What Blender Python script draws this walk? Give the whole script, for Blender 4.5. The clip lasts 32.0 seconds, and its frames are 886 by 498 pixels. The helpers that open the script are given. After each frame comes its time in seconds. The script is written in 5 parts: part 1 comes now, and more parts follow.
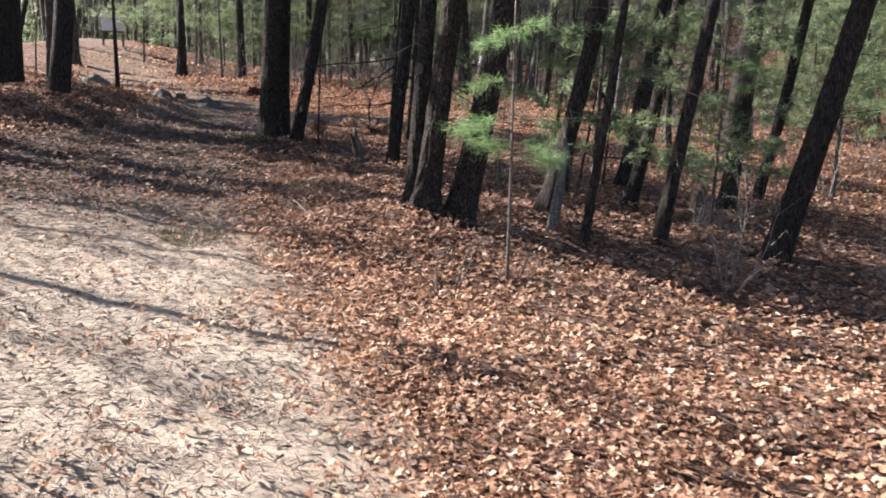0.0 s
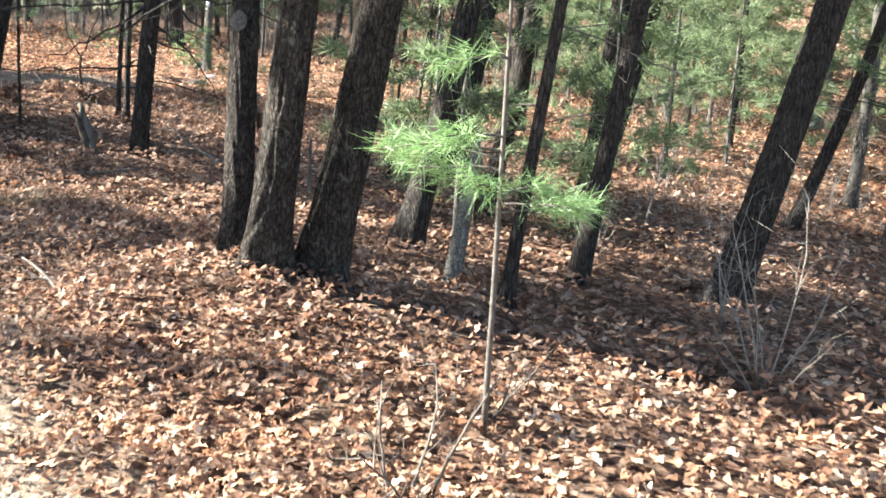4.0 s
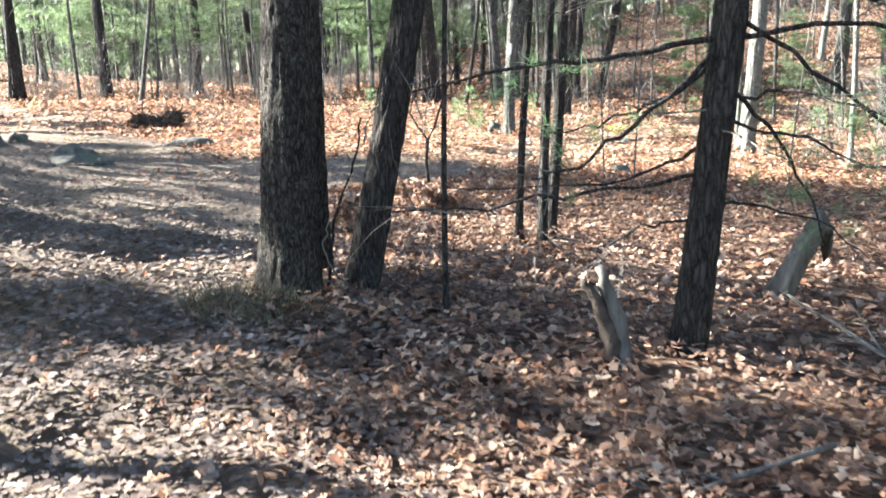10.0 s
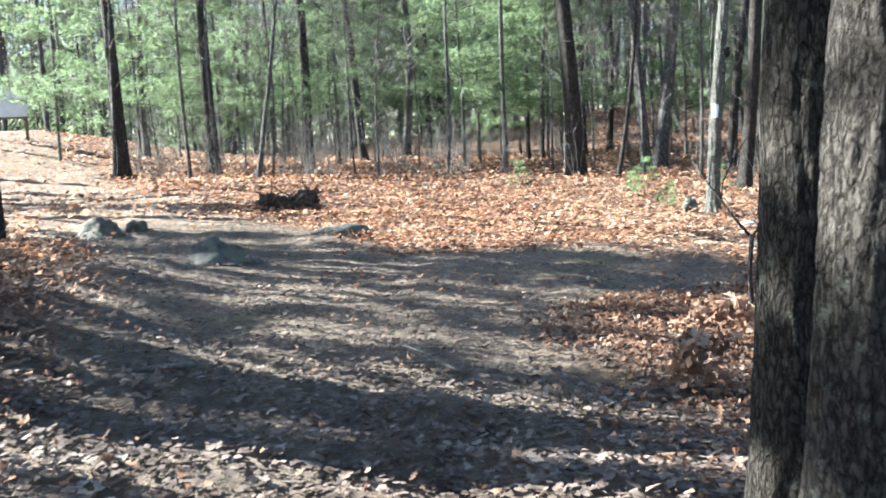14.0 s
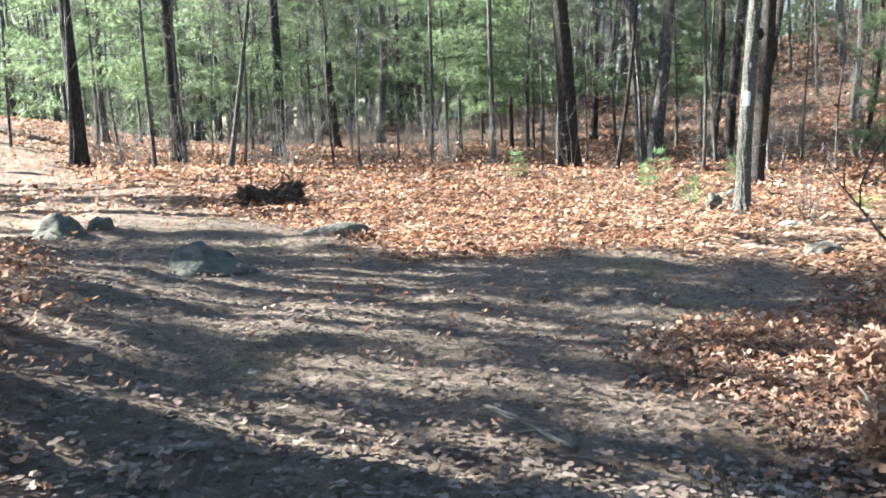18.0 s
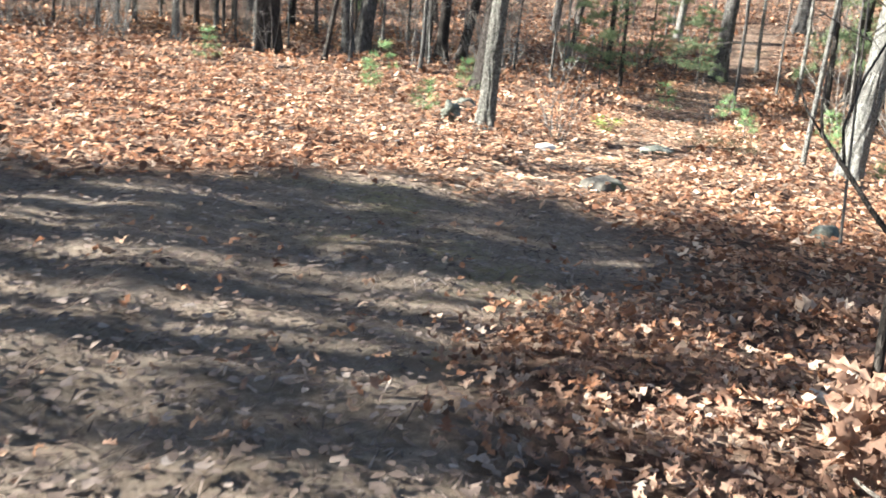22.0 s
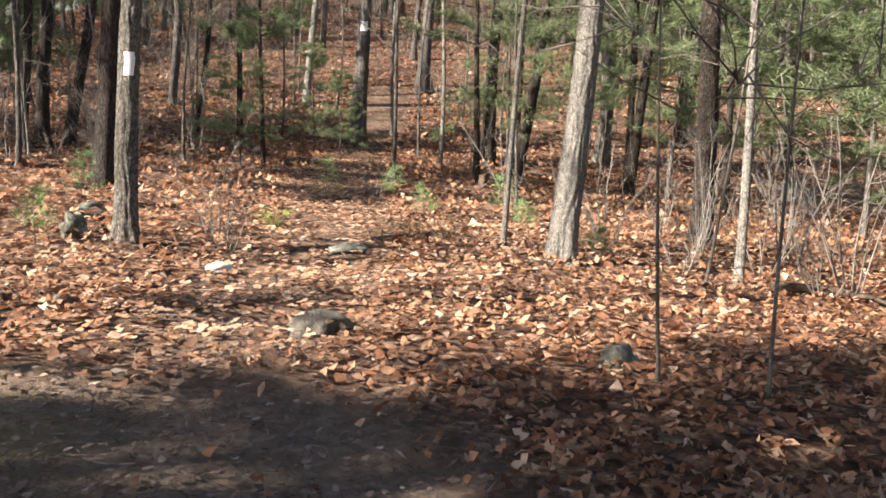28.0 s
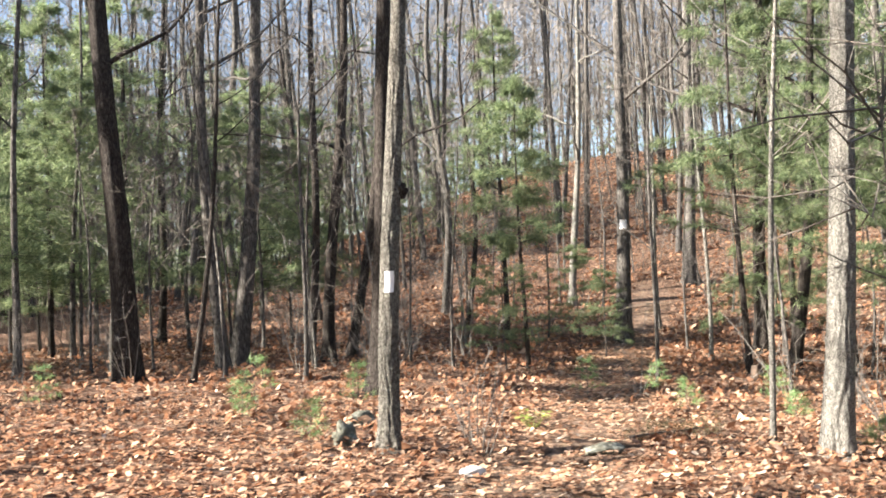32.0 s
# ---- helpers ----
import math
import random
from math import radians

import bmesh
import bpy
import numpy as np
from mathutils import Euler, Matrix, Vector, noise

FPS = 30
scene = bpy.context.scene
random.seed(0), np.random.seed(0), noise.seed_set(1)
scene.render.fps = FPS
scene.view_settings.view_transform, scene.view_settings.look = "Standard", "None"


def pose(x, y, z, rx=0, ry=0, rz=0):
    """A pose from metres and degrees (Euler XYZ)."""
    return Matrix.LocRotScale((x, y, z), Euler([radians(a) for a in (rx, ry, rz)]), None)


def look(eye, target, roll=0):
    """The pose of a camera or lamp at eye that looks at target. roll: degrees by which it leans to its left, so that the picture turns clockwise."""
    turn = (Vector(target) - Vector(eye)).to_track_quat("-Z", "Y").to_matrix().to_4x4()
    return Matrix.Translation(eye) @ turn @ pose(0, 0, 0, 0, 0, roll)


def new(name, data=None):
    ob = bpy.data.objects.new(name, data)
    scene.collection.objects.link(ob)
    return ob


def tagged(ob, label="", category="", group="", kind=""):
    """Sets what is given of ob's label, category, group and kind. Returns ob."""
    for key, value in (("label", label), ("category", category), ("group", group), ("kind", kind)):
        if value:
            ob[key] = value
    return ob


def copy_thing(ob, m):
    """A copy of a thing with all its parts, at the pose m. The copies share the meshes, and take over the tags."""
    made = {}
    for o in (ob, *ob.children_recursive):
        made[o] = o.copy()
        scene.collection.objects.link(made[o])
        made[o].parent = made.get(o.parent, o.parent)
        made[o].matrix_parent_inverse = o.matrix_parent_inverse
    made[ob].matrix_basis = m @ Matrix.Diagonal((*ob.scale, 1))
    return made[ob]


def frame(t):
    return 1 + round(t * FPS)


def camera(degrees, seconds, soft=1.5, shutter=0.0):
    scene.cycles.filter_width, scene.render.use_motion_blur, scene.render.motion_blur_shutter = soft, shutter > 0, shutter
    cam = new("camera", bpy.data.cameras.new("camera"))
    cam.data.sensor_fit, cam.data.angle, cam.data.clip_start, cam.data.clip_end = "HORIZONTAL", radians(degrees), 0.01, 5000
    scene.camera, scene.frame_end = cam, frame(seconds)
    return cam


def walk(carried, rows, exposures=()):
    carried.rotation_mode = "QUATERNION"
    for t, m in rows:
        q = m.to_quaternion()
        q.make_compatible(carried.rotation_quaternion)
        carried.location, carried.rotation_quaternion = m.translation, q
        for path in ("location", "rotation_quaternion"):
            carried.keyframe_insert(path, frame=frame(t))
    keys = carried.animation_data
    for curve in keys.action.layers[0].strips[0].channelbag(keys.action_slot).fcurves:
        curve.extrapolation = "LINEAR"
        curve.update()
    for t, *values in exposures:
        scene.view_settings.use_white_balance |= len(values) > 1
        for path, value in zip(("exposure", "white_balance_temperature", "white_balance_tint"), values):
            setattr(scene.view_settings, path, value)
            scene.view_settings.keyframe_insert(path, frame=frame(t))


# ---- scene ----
cam = camera(50.0, 32.0, soft=1.65, shutter=0.3)
PATH = [
    (0, (-0.085, 0.108, 2.036), (-0.153, 2.070, 1.654), 1.4),
    (0.5, (-0.320, 0.437, 2.132), (-0.424, 2.391, 1.720), 2.4),
    (1, (-0.736, 0.826, 2.209), (-0.756, 2.777, 1.772), 1.0),
    (1.5, (-1.063, 1.341, 2.212), (-1.036, 3.280, 1.724), -0.0),
    (2, (-1.375, 1.803, 2.214), (-1.285, 3.735, 1.703), -0.2),
    (2.5, (-1.437, 2.444, 2.160), (-1.104, 4.356, 1.676), -0.6),
    (4.5, (-1.134, 4.525, 2.005), (-0.557, 6.385, 1.551), 3.5),
    (5, (-1.275, 5.171, 2.021), (-0.813, 7.062, 1.562), 2.3),
    (5.5, (-1.363, 5.772, 2.075), (-1.044, 7.678, 1.561), 2.1),
    (6, (-1.633, 6.296, 2.035), (-1.383, 8.222, 1.562), 0.4),
    (6.5, (-1.825, 6.799, 2.003), (-1.545, 8.716, 1.507), -0.2),
    (7, (-2.034, 7.281, 2.024), (-1.809, 9.211, 1.550), 0.7),
    (7.5, (-2.252, 7.696, 2.064), (-2.003, 9.629, 1.611), 0.7),
    (8, (-2.390, 8.164, 2.048), (-2.117, 10.090, 1.583), 0.4),
    (8.5, (-2.599, 8.627, 2.009), (-2.341, 10.561, 1.569), 0.3),
    (9, (-2.789, 9.084, 2.005), (-2.539, 11.014, 1.542), -1.0),
    (9.5, (-2.966, 9.510, 2.036), (-2.770, 11.448, 1.581), -0.9),
    (10, (-3.169, 10.060, 2.042), (-2.959, 12.011, 1.651), -1.8),
    (10.5, (-3.260, 10.478, 2.051), (-3.007, 12.429, 1.692), -1.8),
    (11, (-3.412, 10.867, 2.026), (-3.183, 12.821, 1.663), -1.5),
    (11.5, (-3.561, 11.249, 2.039), (-3.343, 13.202, 1.668), -2.4),
    (12, (-3.693, 11.640, 2.043), (-3.567, 13.594, 1.637), -1.3),
    (12.5, (-3.946, 11.960, 2.067), (-3.915, 13.916, 1.652), -1.7),
    (13, (-4.140, 12.328, 2.040), (-4.127, 14.282, 1.614), -1.4),
    (13.5, (-4.344, 12.614, 2.061), (-4.409, 14.573, 1.664), -1.8),
    (14, (-4.567, 13.098, 2.084), (-4.499, 15.082, 1.839), -2.8),
    (14.5, (-4.686, 13.504, 2.097), (-4.553, 15.480, 1.819), -2.6),
    (15, (-4.867, 13.841, 2.078), (-4.711, 15.812, 1.780), -1.7),
    (15.5, (-4.978, 14.170, 2.095), (-4.807, 16.138, 1.781), -2.3),
    (17.5, (-5.092, 14.532, 2.109), (-4.932, 16.506, 1.836), -3.5),
    (18, (-5.106, 14.545, 2.109), (-4.950, 16.520, 1.834), -2.3),
    (18.5, (-5.175, 14.603, 2.079), (-5.030, 16.574, 1.770), -1.3),
    (19, (-5.181, 14.874, 2.053), (-4.997, 16.825, 1.653), -0.1),
    (19.5, (-5.172, 15.166, 2.052), (-4.988, 17.110, 1.621), 1.7),
    (20, (-5.253, 15.498, 2.045), (-5.021, 17.435, 1.603), 1.5),
    (20.5, (-5.244, 15.777, 2.009), (-4.908, 17.700, 1.576), 1.0),
    (21, (-5.221, 16.177, 2.036), (-4.761, 18.071, 1.588), 1.9),
    (21.5, (-5.189, 16.590, 2.021), (-4.548, 18.424, 1.544), 3.4),
    (22, (-4.899, 17.179, 1.927), (-4.095, 18.944, 1.442), 4.4),
    (22.5, (-4.796, 17.518, 1.920), (-3.914, 19.252, 1.457), 1.7),
    (23, (-4.812, 17.748, 1.915), (-3.909, 19.478, 1.477), 2.3),
    (23.5, (-4.730, 18.077, 1.902), (-3.630, 19.689, 1.465), 2.8),
    (24, (-4.530, 18.397, 1.880), (-3.287, 19.879, 1.368), 1.7),
    (24.5, (-4.405, 18.635, 1.893), (-3.133, 20.091, 1.382), 2.5),
    (25, (-4.353, 18.908, 1.944), (-3.044, 20.333, 1.436), 3.5),
    (25.5, (-4.251, 19.098, 1.936), (-2.889, 20.475, 1.436), 5.1),
    (26, (-4.088, 19.239, 1.980), (-2.725, 20.620, 1.496), 3.1),
    (26.5, (-4.062, 19.340, 1.993), (-2.609, 20.662, 1.616), 2.7),
    (28.5, (-4.042, 19.400, 2.001), (-2.632, 20.792, 1.726), 0.2),
    (29, (-4.025, 19.394, 2.010), (-2.683, 20.863, 1.809), -2.6),
    (29.5, (-4.003, 19.365, 2.012), (-2.700, 20.877, 1.878), -3.4),
    (30, (-4.032, 19.360, 2.024), (-2.720, 20.866, 1.915), -2.9),
    (30.5, (-4.082, 19.305, 2.052), (-2.942, 20.947, 1.996), -2.9),
    (31, (-4.115, 19.182, 2.091), (-3.085, 20.897, 2.084), -3.0),
    (31.5, (-4.163, 19.067, 2.085), (-3.178, 20.808, 2.129), -4.1),
    (32, (-3.953, 19.125, 2.026), (-2.944, 20.850, 2.128), -2.8),
]
EXPOSURES = [(0.0, 2.03, 6170, 18), (1.0, 1.8, 6370, 15), (2.0, 1.65, 6370, 14), (2.5, 2.18, 6400, 12), (5.0, 3.35, 5900, 4), (6.0, 3.66, 5700, 5), (7.0, 3.58, 5600, 4), (8.0, 3.43, 5600, 4), (9.0, 3.46, 5650, 4), (10.0, 3.64, 5800, 3), (12.0, 3.98, 5650, 5), (13.0, 4.08, 5500, 5), (14.0, 3.23, 5500, 0), (15.0, 3.25, 5600, 3), (18.0, 3.21, 5700, 3), (20.0, 3.38, 5700, 4), (22.0, 3.03, 6000, 6), (23.0, 2.98, 6350, 10), (24.0, 2.98, 6600, 11), (25.0, 3.03, 6600, 13), (26.0, 2.58, 6800, 16), (29.0, 2.28, 6900, 15), (30.0, 2.35, 6800, 14), (31.0, 2.56, 6700, 12), (32.0, 2.75, 6650, 12)]
walk(cam, [(t, look(eye, target, roll)) for t, eye, target, roll in PATH], EXPOSURES)

# ---- light: a low winter sun from beside the trail, and the sky ----
SUN_AZ, SUN_EL = -70.0, 31.0   # degrees clockwise from +y, and above the horizon
world = bpy.data.worlds.new("sky")
scene.world = world
world.use_nodes = True
wn = world.node_tree
sky = wn.nodes.new("ShaderNodeTexSky")
sky.sky_type, sky.sun_disc = "NISHITA", False
sky.sun_elevation, sky.sun_rotation = radians(SUN_EL), radians(SUN_AZ)
wn.links.new(sky.outputs[0], wn.nodes["Background"].inputs[0])
wn.nodes["Background"].inputs[1].default_value = 0.05
sun = new("sun", bpy.data.lights.new("sun", "SUN"))
sun.data.energy, sun.data.angle, sun.data.color = 5.0, radians(0.55), (1.0, 0.94, 0.85)
sun_way = Vector((math.sin(radians(SUN_AZ)) * math.cos(radians(SUN_EL)), math.cos(radians(SUN_AZ)) * math.cos(radians(SUN_EL)), math.sin(radians(SUN_EL))))
sun.matrix_world = look(sun_way * 60, (0, 0, 0))

# ---- materials ----
def links(m, *pairs):
    for a, b in pairs:
        m.node_tree.links.new(a, b)


def ramp_node(m, stops):
    n = m.node_tree.nodes.new("ShaderNodeValToRGB")
    while len(n.color_ramp.elements) < len(stops):
        n.color_ramp.elements.new(0.5)
    for e, (p, c) in zip(n.color_ramp.elements, stops):
        e.position, e.color = p, (*c, 1)
    return n


def noise_node(m, vec, scale, detail=4.0, rough=0.6):
    n = m.node_tree.nodes.new("ShaderNodeTexNoise")
    n.inputs["Scale"].default_value, n.inputs["Detail"].default_value, n.inputs["Roughness"].default_value = scale, detail, rough
    links(m, (vec, n.inputs["Vector"]))
    return n


def coords(m, stretch=(1, 1, 1)):
    c, k = m.node_tree.nodes.new("ShaderNodeTexCoord"), m.node_tree.nodes.new("ShaderNodeMapping")
    k.inputs["Scale"].default_value = stretch
    links(m, (c.outputs["Object"], k.inputs["Vector"]))
    return k.outputs[0]


def mixed(m, kind, fac, a, b):
    n = m.node_tree.nodes.new("ShaderNodeMix")
    n.data_type, n.blend_type = "RGBA", kind
    for sock, v in ((n.inputs[0], fac), (n.inputs[6], a), (n.inputs[7], b)):
        if isinstance(v, bpy.types.NodeSocket):
            links(m, (v, sock))
        else:
            sock.default_value = v
    return n.outputs[2]


def bumped(m, height, strength, distance):
    n = m.node_tree.nodes.new("ShaderNodeBump")
    n.inputs["Strength"].default_value, n.inputs["Distance"].default_value = strength, distance
    links(m, (height, n.inputs["Height"]), (n.outputs[0], m.node_tree.nodes["Principled BSDF"].inputs["Normal"]))


def fresh(name, rough=0.8, spec=0.3):
    m = bpy.data.materials.new(name)
    m.use_nodes = True
    b = m.node_tree.nodes["Principled BSDF"]
    b.inputs["Roughness"].default_value, b.inputs["Specular IOR Level"].default_value = rough, spec
    return m, b


def bark(name, dark, mid, light, scale=30.0, stretch=0.3, relief=0.9, depth=0.03, lichen=None, crack=0.16):
    """Furrowed bark: uneven plates parted by dark cracks, fine grain and spots of lichen."""
    m, b = fresh(name, 0.9, 0.15)
    nt = m.node_tree
    v = coords(m, (1, 1, stretch))
    bend = nt.nodes.new("ShaderNodeMix")
    bend.data_type = "VECTOR"
    bend.inputs[0].default_value = 0.07
    links(m, (v, bend.inputs[4]), (noise_node(m, v, scale * 0.45, 5, 0.65).outputs["Color"], bend.inputs[5]))
    plate = nt.nodes.new("ShaderNodeTexVoronoi")
    plate.feature = "DISTANCE_TO_EDGE"
    plate.inputs["Scale"].default_value = scale
    links(m, (bend.outputs[1], plate.inputs["Vector"]))
    ridge, patch, grain = noise_node(m, v, scale * 0.8, 8, 0.7), noise_node(m, coords(m, (1, 1, 0.5)), 3.5, 4, 0.6), noise_node(m, coords(m, (1, 1, 0.5)), scale * 4, 4, 0.7)
    high = nt.nodes.new("ShaderNodeMapRange")
    high.inputs["From Max"].default_value = crack * 2.2
    links(m, (plate.outputs["Distance"], high.inputs["Value"]))
    total = nt.nodes.new("ShaderNodeMath")
    total.operation = "MULTIPLY_ADD"
    total.inputs[1].default_value = 0.42
    links(m, (high.outputs[0], total.inputs[0]), (ridge.outputs["Fac"], total.inputs[2]))
    tone = ramp_node(m, [(0.44, dark), (0.66, mid), (1.08, light)])
    links(m, (total.outputs[0], tone.inputs[0]))
    shade = ramp_node(m, [(0.3, (0.8, 0.8, 0.8)), (0.7, (1.12, 1.1, 1.08))])
    links(m, (patch.outputs["Fac"], shade.inputs[0]))
    speck = ramp_node(m, [(0.35, (0.78, 0.78, 0.78)), (0.65, (1.12, 1.12, 1.12))])
    links(m, (grain.outputs["Fac"], speck.inputs[0]))
    col = mixed(m, "MULTIPLY", 0.8, mixed(m, "MULTIPLY", 0.9, tone.outputs[0], shade.outputs[0]), speck.outputs[0])
    if lichen:
        spots = noise_node(m, coords(m), 9, 7, 0.75)
        mask = ramp_node(m, [(0.58, (0, 0, 0)), (0.66, (0.55, 0.55, 0.55))])
        links(m, (spots.outputs["Fac"], mask.inputs[0]))
        col = mixed(m, "MIX", mask.outputs[0], col, (*lichen, 1))
    links(m, (col, b.inputs["Base Color"]))
    bumps = nt.nodes.new("ShaderNodeMath")
    bumps.operation = "MULTIPLY_ADD"
    bumps.inputs[1].default_value = 0.25
    links(m, (grain.outputs["Fac"], bumps.inputs[0]), (total.outputs[0], bumps.inputs[2]))
    bumped(m, bumps.outputs[0], relief, depth)
    return m


def leafy(name, stops, rough=0.55, through_light=0.25, island=True, spec=0.35):
    """Leaves or needles: each piece takes its own colour out of the stops, and lets some light through."""
    m, b = fresh(name, rough, spec)
    nt = m.node_tree
    g = nt.nodes.new("ShaderNodeNewGeometry") if island else nt.nodes.new("ShaderNodeObjectInfo")
    r = ramp_node(m, stops)
    links(m, (g.outputs["Random Per Island" if island else "Random"], r.inputs[0]))
    n = noise_node(m, coords(m), 35, 3)
    t = ramp_node(m, [(0.3, (0.6, 0.6, 0.6)), (0.7, (1.15, 1.15, 1.15))])
    links(m, (n.outputs["Fac"], t.inputs[0]))
    drift = ramp_node(m, [(0.36, (0.5, 0.46, 0.44)), (0.5, (0.9, 0.9, 0.9)), (0.64, (1.2, 1.18, 1.15))])
    links(m, (noise_node(m, coords(m), 1.7, 5, 0.65).outputs["Fac"], drift.inputs[0]))
    col = mixed(m, "MULTIPLY", 0.85, mixed(m, "MULTIPLY", 0.7, r.outputs[0], t.outputs[0]), drift.outputs[0])
    links(m, (col, b.inputs["Base Color"]))
    if through_light:
        tr, mx = nt.nodes.new("ShaderNodeBsdfTranslucent"), nt.nodes.new("ShaderNodeMixShader")
        mx.inputs[0].default_value = through_light
        out = nt.nodes["Material Output"]
        links(m, (col, tr.inputs["Color"]), (b.outputs[0], mx.inputs[1]), (tr.outputs[0], mx.inputs[2]), (mx.outputs[0], out.inputs[0]))
    return m


def rough_stuff(name, stops, scale, rough=0.9, relief=0.5, depth=0.02, stretch=(1, 1, 1), patches=None):
    m, b = fresh(name, rough, 0.25)
    v = coords(m, stretch)
    n = noise_node(m, v, scale, 6, 0.65)
    r = ramp_node(m, stops)
    links(m, (n.outputs["Fac"], r.inputs[0]))
    col = r.outputs[0]
    if patches:
        p = noise_node(m, v, patches[1], 4, 0.6)
        k = ramp_node(m, [(patches[2], (0, 0, 0)), (patches[2] + 0.1, (1, 1, 1))])
        links(m, (p.outputs["Fac"], k.inputs[0]))
        col = mixed(m, "MIX", k.outputs[0], col, (*patches[0], 1))
    links(m, (col, b.inputs["Base Color"]))
    bumped(m, noise_node(m, v, scale * 3, 5, 0.7).outputs["Fac"], relief, depth)
    return m


BARK_OAK = bark("oak_bark", (0.017, 0.013, 0.01), (0.06, 0.049, 0.04), (0.125, 0.107, 0.089), 46, 0.36, 1.0, 0.05, (0.24, 0.25, 0.2), 0.13)
BARK_DARK = bark("dark_bark", (0.016, 0.013, 0.011), (0.048, 0.04, 0.034), (0.095, 0.082, 0.071), 42, 0.22, 0.9, 0.04, None, 0.13)
BARK_PALE = bark("pale_bark", (0.062, 0.057, 0.049), (0.16, 0.152, 0.134), (0.32, 0.31, 0.275), 62, 0.42, 0.8, 0.018, (0.34, 0.36, 0.29), 0.1)
LICHEN_BARK = bark("lichened_bark", (0.035, 0.032, 0.027), (0.1, 0.094, 0.08), (0.2, 0.19, 0.165), 50, 0.45, 0.8, 0.018, (0.42, 0.43, 0.35), 0.1)
SCAR = bark("scar_bark", (0.05, 0.045, 0.04), (0.1, 0.092, 0.083), (0.16, 0.148, 0.135), 60, 0.6, 0.5, 0.015, (0.2, 0.2, 0.17))
BARK_GREY = bark("grey_bark", (0.033, 0.03, 0.027), (0.095, 0.087, 0.078), (0.185, 0.172, 0.156), 30, 0.2, 0.7, 0.03, (0.28, 0.29, 0.24))
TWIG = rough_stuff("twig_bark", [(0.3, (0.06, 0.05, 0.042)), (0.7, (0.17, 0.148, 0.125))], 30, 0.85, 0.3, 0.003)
# paler copy of the twig bark: distance haze and lit brush put into the colour
HAZY_TWIG = rough_stuff("hazy_twig_bark", [(0.3, (0.1, 0.088, 0.076)), (0.7, (0.25, 0.228, 0.2))], 30, 0.85, 0.3, 0.003)
DEAD_WOOD = rough_stuff("dead_wood", [(0.3, (0.045, 0.038, 0.031)), (0.7, (0.2, 0.172, 0.142))], 14, 0.9, 0.6, 0.01, (1, 1, 0.2))
PALE_WOOD = rough_stuff("pale_wood", [(0.3, (0.2, 0.16, 0.12)), (0.7, (0.46, 0.4, 0.33))], 16, 0.85, 0.5, 0.008, (0.3, 1, 1))
ROTTEN = rough_stuff("rotten_wood", [(0.3, (0.03, 0.022, 0.017)), (0.7, (0.14, 0.1, 0.073))], 12, 0.95, 0.9, 0.03)
STONE = rough_stuff("stone", [(0.3, (0.045, 0.039, 0.032)), (0.7, (0.165, 0.148, 0.12))], 9, 0.9, 0.8, 0.03, (1, 1, 1), ((0.095, 0.1, 0.055), 5, 0.55))
LICHEN_STONE = rough_stuff("lichened_stone", [(0.3, (0.05, 0.05, 0.04)), (0.5, (0.13, 0.13, 0.1)), (0.72, (0.36, 0.36, 0.3))], 12, 0.9, 0.8, 0.02)
WHITE_STONE = rough_stuff("white_stone", [(0.3, (0.24, 0.23, 0.21)), (0.7, (0.5, 0.48, 0.45))], 9, 0.85, 0.4, 0.01)
NEEDLE = leafy("pine_needles", [(0.0, (0.1, 0.147, 0.074)), (0.5, (0.19, 0.252, 0.128)), (1.0, (0.32, 0.378, 0.205))], 0.5, 0.58)
NEEDLE_YOUNG = leafy("young_pine_needles", [(0.0, (0.14, 0.24, 0.09)), (0.5, (0.24, 0.38, 0.15)), (1.0, (0.38, 0.52, 0.24))], 0.45, 0.4)
LEAF = leafy("oak_leaves", [(0.0, (0.13, 0.078, 0.055)), (0.25, (0.24, 0.14, 0.095)), (0.55, (0.35, 0.215, 0.148)), (0.8, (0.46, 0.305, 0.215)), (0.94, (0.5, 0.355, 0.26)), (1.0, (0.56, 0.44, 0.34))], 0.7, 0.4, spec=0.12)
LEAF_FADED = leafy("faded_leaves", [(0.0, (0.085, 0.062, 0.05)), (0.35, (0.145, 0.107, 0.086)), (0.75, (0.215, 0.162, 0.13)), (0.95, (0.285, 0.222, 0.182)), (1.0, (0.36, 0.295, 0.245))], 0.75, 0.2, spec=0.1)
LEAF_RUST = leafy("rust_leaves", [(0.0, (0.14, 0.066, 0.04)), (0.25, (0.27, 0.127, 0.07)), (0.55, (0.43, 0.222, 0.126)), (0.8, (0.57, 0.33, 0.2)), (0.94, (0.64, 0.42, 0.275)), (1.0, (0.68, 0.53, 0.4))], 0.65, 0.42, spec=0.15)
# the rust leaves again, colour raised to stand in for strong sun on them
LEAF_SUNLIT = leafy("sunlit_leaves", [(0.0, (0.2, 0.105, 0.064)), (0.25, (0.37, 0.205, 0.122)), (0.55, (0.55, 0.328, 0.205)), (0.8, (0.68, 0.455, 0.3)), (0.94, (0.75, 0.565, 0.41)), (1.0, (0.78, 0.67, 0.54))], 0.6, 0.42, spec=0.2)
ORANGE_LEAF = leafy("orange_leaves", [(0.0, (0.25, 0.09, 0.035)), (0.6, (0.42, 0.18, 0.07)), (1.0, (0.55, 0.3, 0.14))], 0.6, 0.45)
SPROUT = leafy("sprout_leaves", [(0.0, (0.2, 0.28, 0.06)), (0.6, (0.36, 0.44, 0.1)), (1.0, (0.5, 0.55, 0.18))], 0.5, 0.4)
